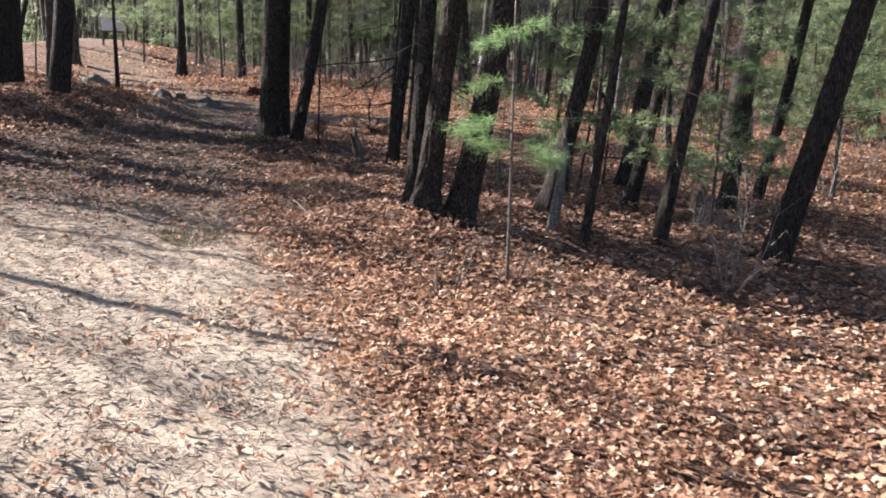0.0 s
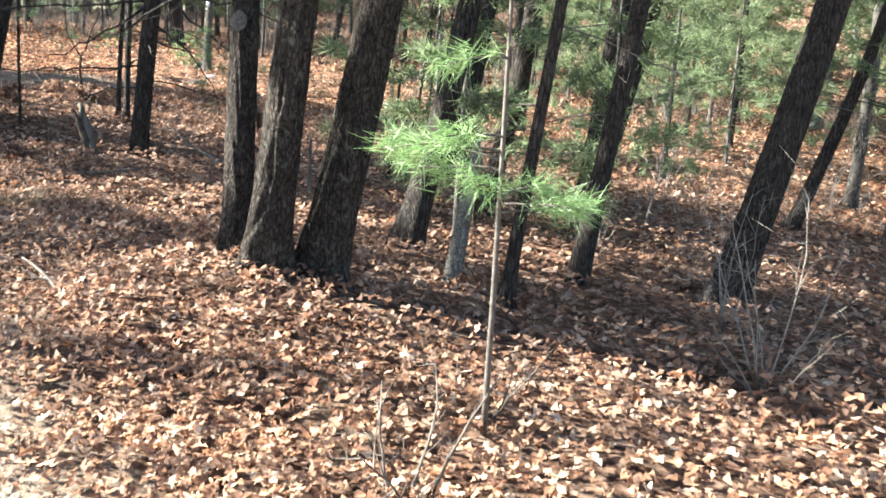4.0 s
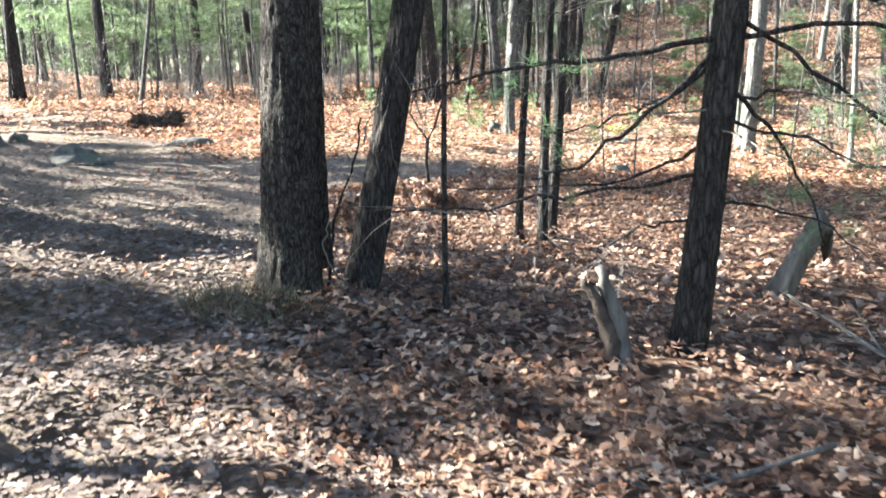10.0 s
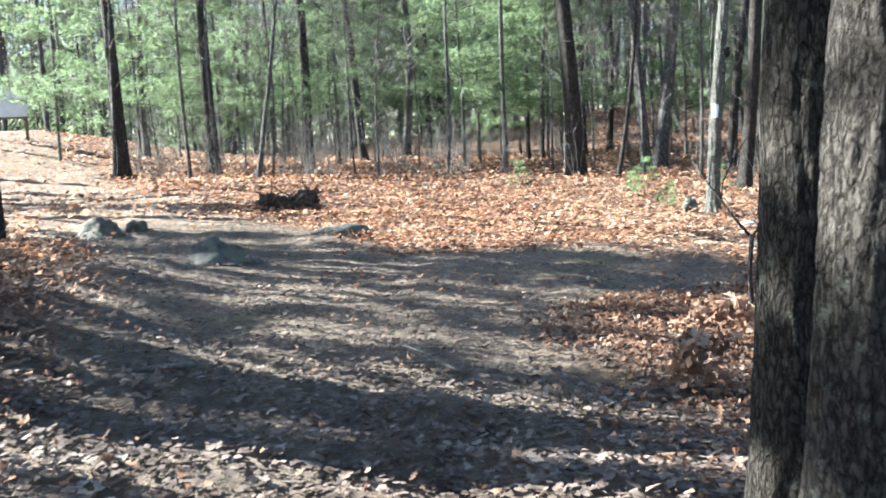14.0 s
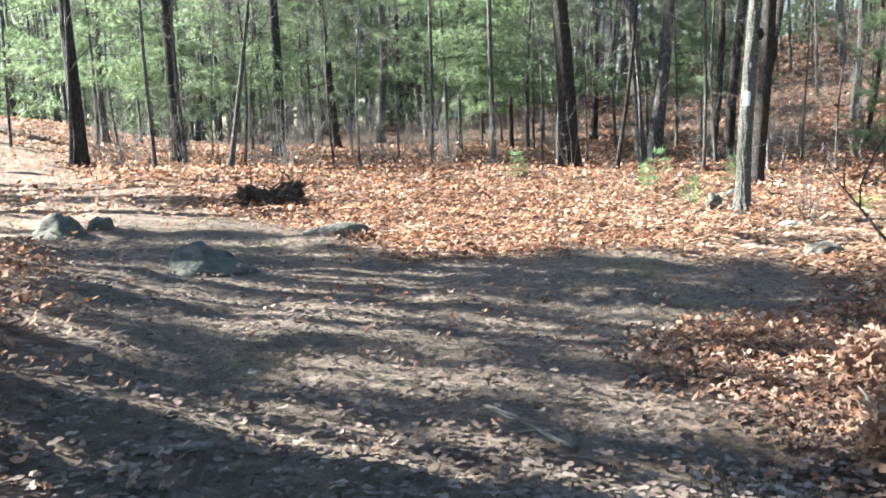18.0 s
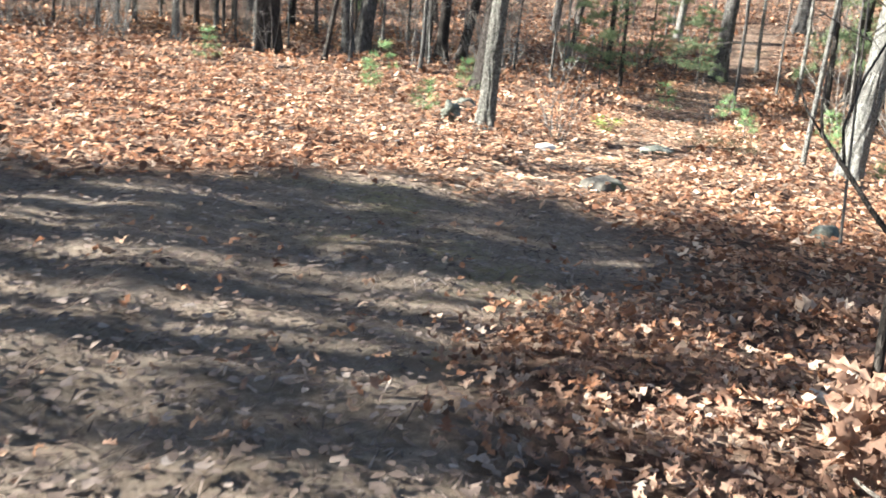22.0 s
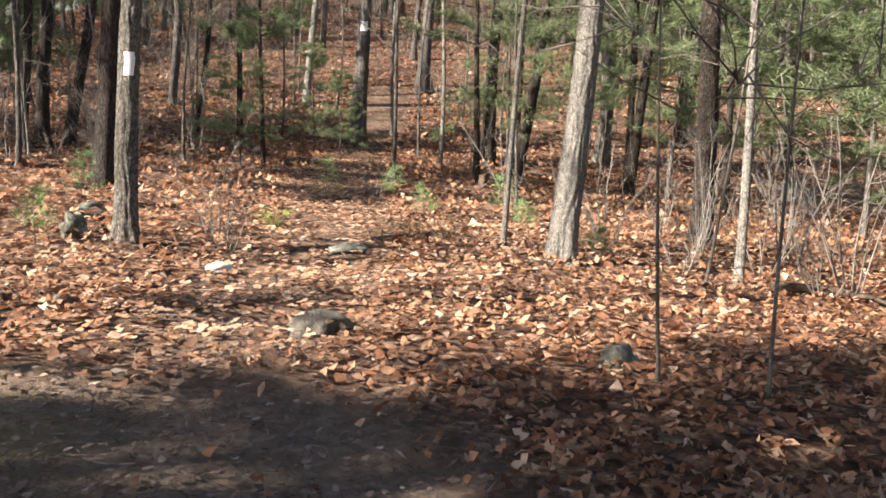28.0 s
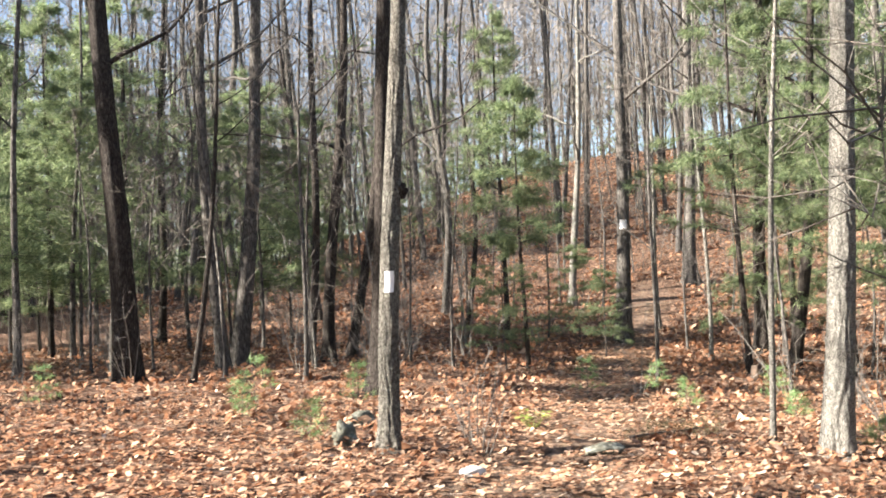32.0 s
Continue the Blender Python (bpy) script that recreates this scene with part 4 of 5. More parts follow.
for x, y, d, k, s in ((-5.8, 11.4, 14, 1, 0.75), (-0.5, 21.3, 13, 0, 0.95), (0.8, 20.5, 14, 0, 1.0), (-4.4, 23.5, 14, 0, 0.8), (-9.5, 26.5, 14, 1, 0.8), (-11.0, 30.0, 14, 1, 0.9)):
    place(tall[k], *upsun(x, y, d), s, rng.uniform(0, 360))
low_crown = tall_pine(*upsun(-1.2, 10.75, 12), 9, 0.11, 6, 0.6, "slender white pine with a short crown on a bare trunk")
for x, y, s in ((0.6, 10.8, 0.9), (-1.2, 20.75, 1.05), (-6.2, 17.5, 0.65), (-6.0, 20.3, 0.8), (-2.0, 15.0, 0.8), (-1.6, 13.85, 0.85), (2.4, 8.5, 0.75), (2.7, 9.6, 1.0), (-6.8, 16.0, 0.9), (-5.1, 18.8, 0.8),
                (-5.0, 15.4, 0.75), (-3.0, 21.75, 0.55), (5.6, 30.0, 1.5), (7.4, 31.8, 1.5), (9.6, 34.2, 1.5)):
    place(low_crown, *upsun(x, y, 12 * s), s, rng.uniform(0, 360))

for x, y, d, r, lean, text in ((-2.0, 5.3, 6.5, 0.065, (0.0, 0.2), "slender dark leaning tree beside the sandy trail"), (-2.7, 8.0, 7.0, 0.095, (0.0, 0.18), "dark leaning tree beside the sandy trail"), (-2.4, 7.0, 8.5, 0.06, (0.0, 0.16), "slender dark leaning tree beside the sandy trail")):
    bare_tree("oak_tree", *upsun(x, y, d), r, lean, 13, BARK_DARK, text, False, 7, 5, 0)

# brush
shrubs = [brush("shrub", x, y, h, n, "leafless thicket of thin grey-brown stems", "leafless brush") for x, y, h, n in ((-3.8, 36.2, 1.6, 6), (-7.2, 36.5, 1.9, 7), (5.5, 29.8, 1.3, 5), (6.2, 23.8, 1.5, 6))]
for x, y in scatter(130, -22, 24, 20, 50, lambda x, y: off_trails(x, y, 1.0) and (y > 33.5 or x > 4.5) and near_line(x, y, WALK) > 9, 0.9):
    place(shrubs[rng.integers(4)], x, y, rng.uniform(0.6, 1.3), rng.uniform(0, 360))
thin = [bare_tree("sapling", x, y, r, lean, h, m, text, False, h * 0.3, 7, 3, group="thin saplings", sway=0.12) for x, y, r, lean, h, m, text in
        ((-5.2, 35.5, 0.03, (0.08, 0.02), 5, BARK_GREY, "thin crooked grey sapling"), (2.6, 35.0, 0.024, (-0.1, 0.05), 4, BARK_PALE, "thin pale leaning sapling"), (6.6, 30.6, 0.035, (0.05, -0.06), 6, BARK_GREY, "thin grey sapling with bare twigs"))]
for x, y in scatter(60, -16, 24, 28, 46, lambda x, y: off_trails(x, y, 1.0) and (y > 33 or x > 4) and near_line(x, y, WALK) > 11, 0.9):
    place(thin[rng.integers(3)], x, y, rng.uniform(0.7, 1.3), rng.uniform(0, 360))
for x, y in scatter(70, -15, 7, 33, 43, lambda x, y: off_trails(x, y, 1.0), 0.7):
    place(shrubs[rng.integers(4)], x, y, rng.uniform(0.6, 1.2), rng.uniform(0, 360))
for x, y in scatter(26, 1.5, 9, 8, 20, lambda x, y: near_line(x, y, WALK) > 4, 0.9):
    place(shrubs[rng.integers(4)], x, y, rng.uniform(0.5, 1.0), rng.uniform(0, 360))


brush("shrub", -0.3, 7.15, 0.75, 4, "pale dead twigs standing in the leaves", "dead brush", DEAD_WOOD, 0.6, 0.009)
brush("shrub", 0.25, 7.9, 0.6, 3, "pale dead twigs standing in the leaves", "dead brush", DEAD_WOOD, 0.7, 0.007)
brush("shrub", 2.1, 8.3, 0.7, 5, "tangle of pale dead twigs in the leaves", "dead brush", DEAD_WOOD, 0.8, 0.006)
brush("shrub", 0.15, 14.3, 0.9, 5, "tangle of thin dead stems", "dead brush", TWIG, 0.5, 0.007)
brush("shrub", 1.2, 13.2, 1.2, 6, "tangle of thin dead stems", "dead brush", TWIG, 0.4, 0.008)
for x, y, h in ((5.2, 25.5, 1.1), (4.1, 23.9, 0.8), (7.4, 26.1, 1.3), (6.3, 24.9, 1.0)):
    brush("shrub", x, y, h, 6, "pale tangle of bare curved twigs near the pale oak", "dead brush", HAZY_TWIG, 0.5, 0.008)
brush("shrub", 0.55, 26.3, 0.9, 6, "thin leafless shrub beside the blazed tree", "dead brush", HAZY_TWIG, 0.45, 0.006)
brush("shrub", 0.9, 27.0, 1.3, 5, "thin leafless shrub beside the blazed tree", "dead brush", HAZY_TWIG, 0.35, 0.007)
brush("shrub", 4.3, 22.6, 1.0, 6, "tangle of grey dead stems", "dead brush", TWIG, 0.6, 0.008)
brush("shrub", 5.2, 23.6, 1.5, 6, "leafless brush with arching stems", "dead brush", TWIG, 0.5, 0.009)


# ---- stones, stumps, wood ----
def stone(name, x, y, size, label, material=STONE, sink=0.05, turn=0.0, category="rock", rough=0.18, skirt=0.0):
    bm = bmesh.new()
    bmesh.ops.create_icosphere(bm, subdivisions=4, radius=1.0)
    off = Vector((x * 3.7, y * 2.3, 1.0))
    for v in bm.verts:
        d = v.co.normalized()
        k = 1 + rough * noise.noise(d * 1.6 + off) * 1.6 + rough * 0.5 * noise.noise(d * 4 + off) + rough * 0.2 * noise.noise(d * 11 + off)
        k2 = k * (1 + skirt * (1 - max(d.z, 0)) ** 1.5)
        v.co = Vector((d.x * size[0] * k2, d.y * size[1] * k2, d.z * size[2] * k))
    me = bpy.data.meshes.new(name)
    bm.to_mesh(me)
    bm.free()
    me.polygons.foreach_set("use_smooth", np.ones(len(me.polygons), bool))
    me.materials.append(material)
    ob = new(name, me)
    ob.matrix_world = pose(x, y, float(ground_z(x, y)) - sink, 0, 0, turn)
    return tagged(ob, label, category)


stone("rock", -6.58, 22.85, (0.2, 0.22, 0.27), "grey pointed rock standing out of the trail", sink=0.07, rough=0.2, skirt=1.15)
stone("rock", -8.6, 25.6, (0.22, 0.2, 0.3), "mossy grey rock beside the trail", sink=0.06, skirt=0.6)
stone("rock", -8.3, 26.2, (0.16, 0.14, 0.16), "small grey rock beside the trail", sink=0.05)
stone("rock", -5.45, 25.3, (0.42, 0.22, 0.14), "flat grey rock lying in the leaves", sink=0.02)
stone("rock", 0.56, 22.32, (0.13, 0.11, 0.13), "round grey-green stone in the leaves", LICHEN_STONE, sink=0.0)
stone("rock", -0.5, 23.75, (0.2, 0.14, 0.1), "low mossy grey-brown stone at the foot of the side path", sink=0.02)
stone("rock", -0.27, 27.4, (0.12, 0.1, 0.16), "pale lichened stone standing by the blazed tree", LICHEN_STONE, sink=0.0, rough=0.3)
stone("rock", 0.5, 28.7, (0.17, 0.11, 0.13), "pale lichened stone by the blazed tree", LICHEN_STONE, sink=0.0)
stone("rock", -0.98, 27.17, (0.12, 0.09, 0.06), "small grey stone in the leaves", sink=0.0)
stone("rock", -0.1, 25.42, (0.11, 0.07, 0.05), "small white stone in the leaves", WHITE_STONE, sink=0.0)
stone("rock", 1.64, 25.95, (0.2, 0.13, 0.07), "low pale grey stone in the side path", LICHEN_STONE, sink=0.0)
stone("rock", -1.62, 24.75, (0.07, 0.05, 0.06), "small grey stone in the leaves", sink=0.0)
stone("rock", -8.45, 20.6, (0.36, 0.32, 0.32), "pale grey boulder on the bank of the trail", LICHEN_STONE, sink=0.08, rough=0.2)
stone("rock", 17.6, 28.5, (0.5, 0.4, 0.55), "pale grey boulder deep in the wood", LICHEN_STONE, sink=0.1, rough=0.25)


def stump(x, y, r, h, lean, label, material=DEAD_WOOD):
    ob = thing("stump", x, y, label, "stump")
    sides, rows = 24, 14
    z = np.linspace(-0.08, h, rows)
    ph = rng.uniform(0, 6.3, 3)
    th = np.linspace(0, 2 * np.pi, sides, endpoint=False)[None]
    rel = 1 + 0.5 * np.exp(-np.maximum(z[:, None], 0) / 0.12) * (0.6 + 0.4 * np.cos(4 * th + ph[0])) + 0.1 * np.sin(5 * th + ph[1] + 3 * z[:, None]) + rng.normal(0, 0.02, (rows, sides))
    p = np.stack([lean[0] * z, lean[1] * z, z], -1)
    v, q, t = tube(p, np.full(rows, r) * np.linspace(1, 0.85, rows), sides, rel)
    ragged = 0.5 * h * (0.5 + 0.5 * np.sin(th[0] + ph[2])) * rng.uniform(0.6, 1.1, sides)
    for n in range(sides):
        v[(rows - 1) * sides + n, 2] -= ragged[n]
        v[(rows - 2) * sides + n, 2] -= ragged[n] * 0.75
    v[-1, 2] -= 0.6 * h
    part("stump_wood", Shape().add(v, q, t).data("stump_wood", material, True), ob)
    return ob


def split_stump():
    """A dead stem split to the root: two weathered prongs, dark inside."""
    ob = thing("stump", -1.88, 14.3, "split weathered brown stump among the leaves", "stump")
    for ends, r, material in ((((0, 0, -0.08), (-0.04, 0.03, 0.15), (-0.1, 0.05, 0.33), (-0.16, 0.08, 0.42)), 0.05, ROTTEN), (((0.03, 0.03, -0.08), (0.02, 0.05, 0.16), (-0.03, 0.06, 0.32), (-0.08, 0.08, 0.48)), 0.06, DEAD_WOOD), (((0.0, 0.03, -0.08), (-0.03, 0.06, 0.2), (-0.07, 0.08, 0.36)), 0.03, ROTTEN)):
        ends = np.array(ends)
        k = np.linspace(0, len(ends) - 1, 12)
        line = np.stack([np.interp(k, np.arange(len(ends)), ends[:, n]) for n in range(3)], -1) + rng.normal(0, 0.004, (12, 3))
        part("prong", Shape().add(*tube(line, np.linspace(r, r * 0.35, 12), 12, 1 + 0.2 * rng.normal(size=(12, 12)) * 0.6)).data("prong", material, True), ob)


split_stump()
stump(-0.3, 15.96, 0.075, 0.6, (0.46, -0.15), "leaning broken grey stump")
stump(0.2, 13.05, 0.02, 0.6, (0.0, 0.0), "thin dead snapped stem")
stump(8.9, 30.65, 0.09, 0.3, (0.1, 0), "small dark rotten stump beside the side path", ROTTEN)
stump(2.78, 12.5, 0.1, 0.5, (0.1, 0), "dark broken stump in the shade", ROTTEN)
stump(0.7, 9.9, 0.055, 1.0, (0.13, -0.02), "pale broken birch stub", BARK_PALE)


def root_plate(x, y):
    """Upturned rotten roots: a dark clump with ragged root ends."""
    ob = thing("root_clump", x, y, "dark upturned clump of rotten roots", "dead wood")
    for dx, s in ((-0.33, 0.17), (-0.14, 0.13), (0.08, 0.12), (0.3, 0.18)):
        bm = bmesh.new()
        bmesh.ops.create_icosphere(bm, subdivisions=4, radius=1)
        for v in bm.verts:
            k = 1 + 0.8 * noise.noise(v.co * 2.2 + Vector((dx * 9, 0, 0))) + 0.25 * noise.noise(v.co * 6)
            v.co = Vector((v.co.x * s * k + dx, v.co.y * s * 0.8 * k, v.co.z * s * 0.85 * k + s * 0.55))
        me = bpy.data.meshes.new("root_lump")
        bm.to_mesh(me)
        bm.free()
        me.materials.append(ROTTEN)
        part("root_lump", me, ob)
    for _ in range(46):
        a = rng.uniform(0, 6.3)
        line = limb_line((rng.uniform(-0.4, 0.4), 0, 0.15), (math.cos(a), 0.6 * math.sin(a), rng.uniform(0, 1)), rng.uniform(0.2, 0.45), 0.4, 0.35, 5)
        part("root", Shape().add(*tube(line, np.linspace(0.016, 0.004, 6), 5)).data("root", ROTTEN), ob)


root_plate(-6.5, 28.5)


def stick(x, y, turn, length, r, label, material=DEAD_WOOD, lift=0.03, forks=1, rise=0.0, kinks=0.09):
    ob = thing("fallen_branch", x, y, label, "branch", turn=turn)
    line = limb_line((-length / 2, 0, lift), (1, 0, rise), length, 0.05, kinks, 9)
    part("branch_wood", Shape().add(*tube(line, np.linspace(r, r * 0.45, 10), 7)).data("branch_wood", material, True), ob)
    for n in range(forks):
        f = limb_line(line[3 + 2 * n % 5], (1, rng.choice([-1, 1]) * 0.8, 0.25), length * 0.35, 0.1, 0.15, 5)
        part("side_twig", Shape().add(*tube(f, np.linspace(r * 0.5, r * 0.2, 6), 5)).data("side_twig", material, True), ob)
    return ob


stick(-1.9, 5.4, 100, 0.35, 0.008, "short dead stick on the sandy trail")
stick(-1.75, 9.2, 115, 0.5, 0.012, "pale dead stick in the leaves")
stick(-4.5, 18.3, 130, 0.5, 0.014, "pale broken stick on the trail", forks=2)
stick(-6.0, 18.0, 172, 0.6, 0.018, "weathered dead branch half buried in leaves", DEAD_WOOD, lift=0.0, forks=0, kinks=0.05)
stick(-2.75, 18.7, 60, 0.6, 0.013, "bent pale stick in the leaves")
stick(-2.1, 13.0, 200, 1.6, 0.012, "long thin dead branch lying in the leaves", forks=3)
stick(-2.3, 12.3, 20, 1.2, 0.01, "thin dead branch in the leaves", forks=2)
stick(-0.9, 13.6, 110, 1.3, 0.014, "pale dead branch leaning in the undergrowth", forks=2, rise=0.35, lift=0.25)
stick(-1.87, 19.76, 58, 0.3, 0.032, "pale broken log piece in the leaves", PALE_WOOD, forks=0, kinks=0.02)
stick(-2.19, 19.6, 102, 0.3, 0.034, "pale broken log piece in the leaves", PALE_WOOD, forks=0, kinks=0.02)
stick(4.9, 22.2, -50, 2.2, 0.05, "dead fallen branch among brush", ROTTEN, forks=4, lift=0.1)
stick(1.6, 11.9, -15, 2.2, 0.06, "dark fallen log in the shade", ROTTEN, forks=0, lift=0.03, kinks=0.02)


def forked_sapling():
    ob = thing("sapling", -2.31, 19.31, "dead dark forked sapling with curled brown leaves at its foot", "sapling")
    stem = np.array([(0, 0, -0.05), (0.015, 0, 0.2), (0.0, 0.0, 0.45), (0.02, 0, 0.68)])
    part("stem", Shape().add(*tube(stem, [0.024, 0.018, 0.016, 0.018], 8)).data("stem", BARK_DARK, True), ob)
    for line, r in ((np.array([(0.02, 0, 0.66), (0.09, 0, 0.78), (0.17, 0, 1.03), (0.29, 0.02, 1.3), (0.33, 0.02, 1.42), (0.5, 0.03, 1.6)]), 0.014), (np.array([(0.02, 0, 0.66), (-0.06, 0.08, 0.78), (-0.13, 0.16, 0.91), (-0.19, 0.22, 1.01), (-0.18, 0.25, 1.1), (-0.15, 0.28, 1.21)]), 0.011), (np.array([(-0.13, 0.16, 0.91), (-0.1, 0.22, 1.03), (0.0, 0.26, 1.2), (0.12, 0.28, 1.36)]), 0.006), (np.array([(0.29, 0.02, 1.3), (0.22, 0.0, 1.42), (0.1, 0.0, 1.5)]), 0.006), (np.array([(-0.19, 0.22, 1.01), (-0.23, 0.26, 1.08), (-0.25, 0.3, 1.17)]), 0.004)):
        part("fork", Shape().add(*tube(line, np.linspace(r, 0.004, len(line)), 7)).data("fork", BARK_DARK, True), ob)


forked_sapling()


# the young pine beside the trail, near the walker
def near_pine():
    ob = thing("pine_sapling", 0.18, 7.66, "young white pine sapling with long bright green needles", "pine tree")
    stem = limb_line((0, 0, -0.05), (0.0, 0.0, 1), 2.4, 0, 0.003, 8)
    part("stem", Shape().add(*tube(stem, np.linspace(0.016, 0.006, 9), 8)).data("stem", TWIG, True), ob)
    for z, a, ln in ((1.2, 150, 0.5), (1.24, 176, 0.45), (1.16, 122, 0.4), (1.02, 318, 0.34), (0.98, 345, 0.4), (1.06, 20, 0.3), (1.1, 240, 0.3), (1.3, 205, 0.34), (1.62, 195, 0.3), (1.92, 160, 0.25), (1.98, 255, 0.2), (2.05, 30, 0.22)):
        b = np.array([np.interp(z, stem[:, 2], stem[:, 0]), np.interp(z, stem[:, 2], stem[:, 1]), z])
        line = limb_line(b, (math.cos(radians(a)), math.sin(radians(a)), 0.2), ln, 0.2, 0.06, 6)
        twig = part("twig", Shape().add(*tube(line, np.linspace(0.006, 0.003, 7), 5)).data("twig", TWIG, True), ob)
        c, w = [], []
        for k in (0.55, 0.75, 0.9, 1.0):
            j = min(int(k * 6), 5)
            d = (line[j + 1] - line[j]) / np.linalg.norm(line[j + 1] - line[j])
            for s in ((0,) if k == 1 else (-1, 1)):
                side = np.cross(d, [0, 0, 1]) * s
                c.append(line[j] + (k * 6 - j) * (line[j + 1] - line[j]) + 0.05 * side + rng.normal(0, 0.02, 3))
                w.append(d + 0.5 * side + [0, 0, 0.15])
        part("needle_tuft", Shape().add(*needles(np.array(c), np.array(w), 30, 0.125, 0.0042, 0.75)).data("needle_tuft", NEEDLE_YOUNG), ob)


near_pine()


# seedling pines in the leaves
def seedling(x, y, h, label="small bright green pine seedling in the leaves"):
    ob = thing("pine_seedling", x, y, label, "seedling", "pine seedlings")
    part("stem", Shape().add(*tube(limb_line((0, 0, -0.03), (0, 0, 1), h, 0, 0.05, 4), np.linspace(0.006, 0.003, 5), 5)).data("stem", TWIG), ob)
    c, w = [], []
    for z in np.linspace(0.3, 1, 4) * h:
        for a in rng.uniform(0, 6.3, 5):
            ln = 0.35 * (1.25 * h - z) + 0.04
            for k in (0.5, 1):
                c.append((ln * k * math.cos(a), ln * k * math.sin(a), z + 0.05 * k))
                w.append((math.cos(a) * 0.7, math.sin(a) * 0.7, 0.5))
    part("needles", Shape().add(*needles(np.array(c), np.array(w), 14, 0.09, 0.005)).data("needles", NEEDLE_YOUNG), ob)
    return ob


for x, y, h in ((-0.5, 29.25, 0.6), (-0.62, 27.4, 0.38), (-0.75, 29.0, 0.4), (3.88, 24.75, 0.28), (-2.4, 31.5, 0.5), (0.9, 29.6, 0.5), (4.3, 29.5, 0.5), (5.3, 29.2, 0.4), (4.5, 27.8, 0.35), (-0.1, 13.4, 0.25), (0.9, 14.6, 0.4), (6.3, 28.0, 0.45), (5.0, 26.6, 0.3)):
    seedling(x, y, h)


def grass_clump(x, y, radius, blades, label, h=0.16):
    ob = thing("grass_clump", x, y, label, "grass", "dry grass clumps")
    n = blades
    a, r = rng.uniform(0, 6.3, n), radius * rng.uniform(0, 1, n) ** 0.6
    c = np.stack([r * np.cos(a), r * np.sin(a), np.full(n, -0.02)], -1)
    c[:, 2] += ground_z(x + c[:, 0], y + c[:, 1]) - float(ground_z(x, y))
    w = np.stack([np.cos(a) * 0.5, np.sin(a) * 0.5, np.ones(n)], -1)
    tagged(part("blade", Shape().add(*needles(c, w, 1, h, 0.006, 0.35)).data("blade", GRASS), ob), kind="stuff")


grass_clump(-3.8, 15.2, 0.25, 420, "dry brown grass tuft at the oak's foot", 0.16)
grass_clump(-3.5, 15.0, 0.2, 220, "dry brown grass at the oak's foot", 0.12)
grass_clump(-2.6, 8.2, 0.3, 400, "dry pale grass tuft beside the trail", 0.12)
grass_clump(-2.2, 11.8, 0.22, 300, "sparse green-brown grass in the leaves", 0.14)
def green_sprout(x, y):
    """A low patch of yellow-green young leaves."""
    ob = thing("sprout", x, y, "bright yellow-green leafy sprout among fallen leaves", "seedling")
    sh = Shape()
    for _ in range(46):
        a, r, h = rng.uniform(0, 6.3), 0.2 * rng.uniform() ** 0.6, rng.uniform(0.05, 0.16)
        c = np.array([r * math.cos(a), r * math.sin(a), h])
        d = np.array([math.cos(a), math.sin(a), rng.uniform(-0.2, 0.5)]) * rng.uniform(0.05, 0.09)
        s = np.array([-math.sin(a), math.cos(a), 0.2 * rng.normal()]) * rng.uniform(0.018, 0.03)
        sh.add([c, c + 0.5 * d - s, c + d + [0, 0, -0.01], c + 0.5 * d + s], [(0, 1, 2, 3)])
        sh.add(*spike(np.array([0.3 * c[0], 0.3 * c[1], -0.02]), c, 0.002))
    tagged(part("leaves", sh.data("leaves", SPROUT), ob), kind="stuff")


green_sprout(2.12, 27.75)


def leaf_sprig(x, y, h):
    """A low oak seedling that has kept its orange leaves."""
    ob = thing("oak_seedling", x, y, "small oak seedling that keeps its bright orange leaves", "seedling")
    line = limb_line((0, 0, -0.04), (0.1, 0, 1), h, 0, 0.08, 5)
    part("stem", Shape().add(*tube(line, np.linspace(0.008, 0.003, 6), 5)).data("stem", TWIG, True), ob)
    sh = Shape()
    for _ in range(20):
        c = line[rng.integers(3, 6)] + rng.normal(0, 1, 3) * [0.12, 0.12, 0.06]
        d, s = rng.normal(size=3) * [1, 1, 0.6], rng.normal(size=3)
        d *= 0.1 / np.linalg.norm(d)
        s = np.cross(d, s)
        s *= 0.03 / np.linalg.norm(s)
        sh.add([c, c + 0.3 * d - s, c + 0.7 * d - 0.8 * s, c + d, c + 0.7 * d + 0.8 * s, c + 0.3 * d + s], [(0, 1, 2, 3), (0, 3, 4, 5)])
    tagged(part("leaves", sh.data("leaves", ORANGE_LEAF), ob), kind="stuff")


leaf_sprig(-6.14, 33.96, 0.45)


def dead_bough(x, y, label):
    """A fallen pine bough whose needles have turned brown."""
    ob = thing("fallen_bough", x, y, label, "branch", turn=15)
    line = limb_line((-0.5, 0, 0.03), (1, 0, 0.0), 1.0, 0.1, 0.1, 7)
    part("branch_wood", Shape().add(*tube(line, np.linspace(0.016, 0.005, 8), 6)).data("branch_wood", DEAD_WOOD, True), ob)
    c = line[rng.integers(1, 8, 40)] + rng.normal(0, 1, (40, 3)) * [0.1, 0.16, 0.06] + [0, 0, 0.06]
    tagged(part("needles", Shape().add(*needles(c, rng.normal(size=(40, 3)) + [0.3, 0, 0.3], 14, 0.14, 0.006)).data("needles", GRASS), ob), kind="stuff")


dead_bough(2.75, 26.45, "brown fallen pine bough beside the side path")
grass_clump(-3.6, 17.9, 0.3, 350, "short dry grass on the trail", 0.06)


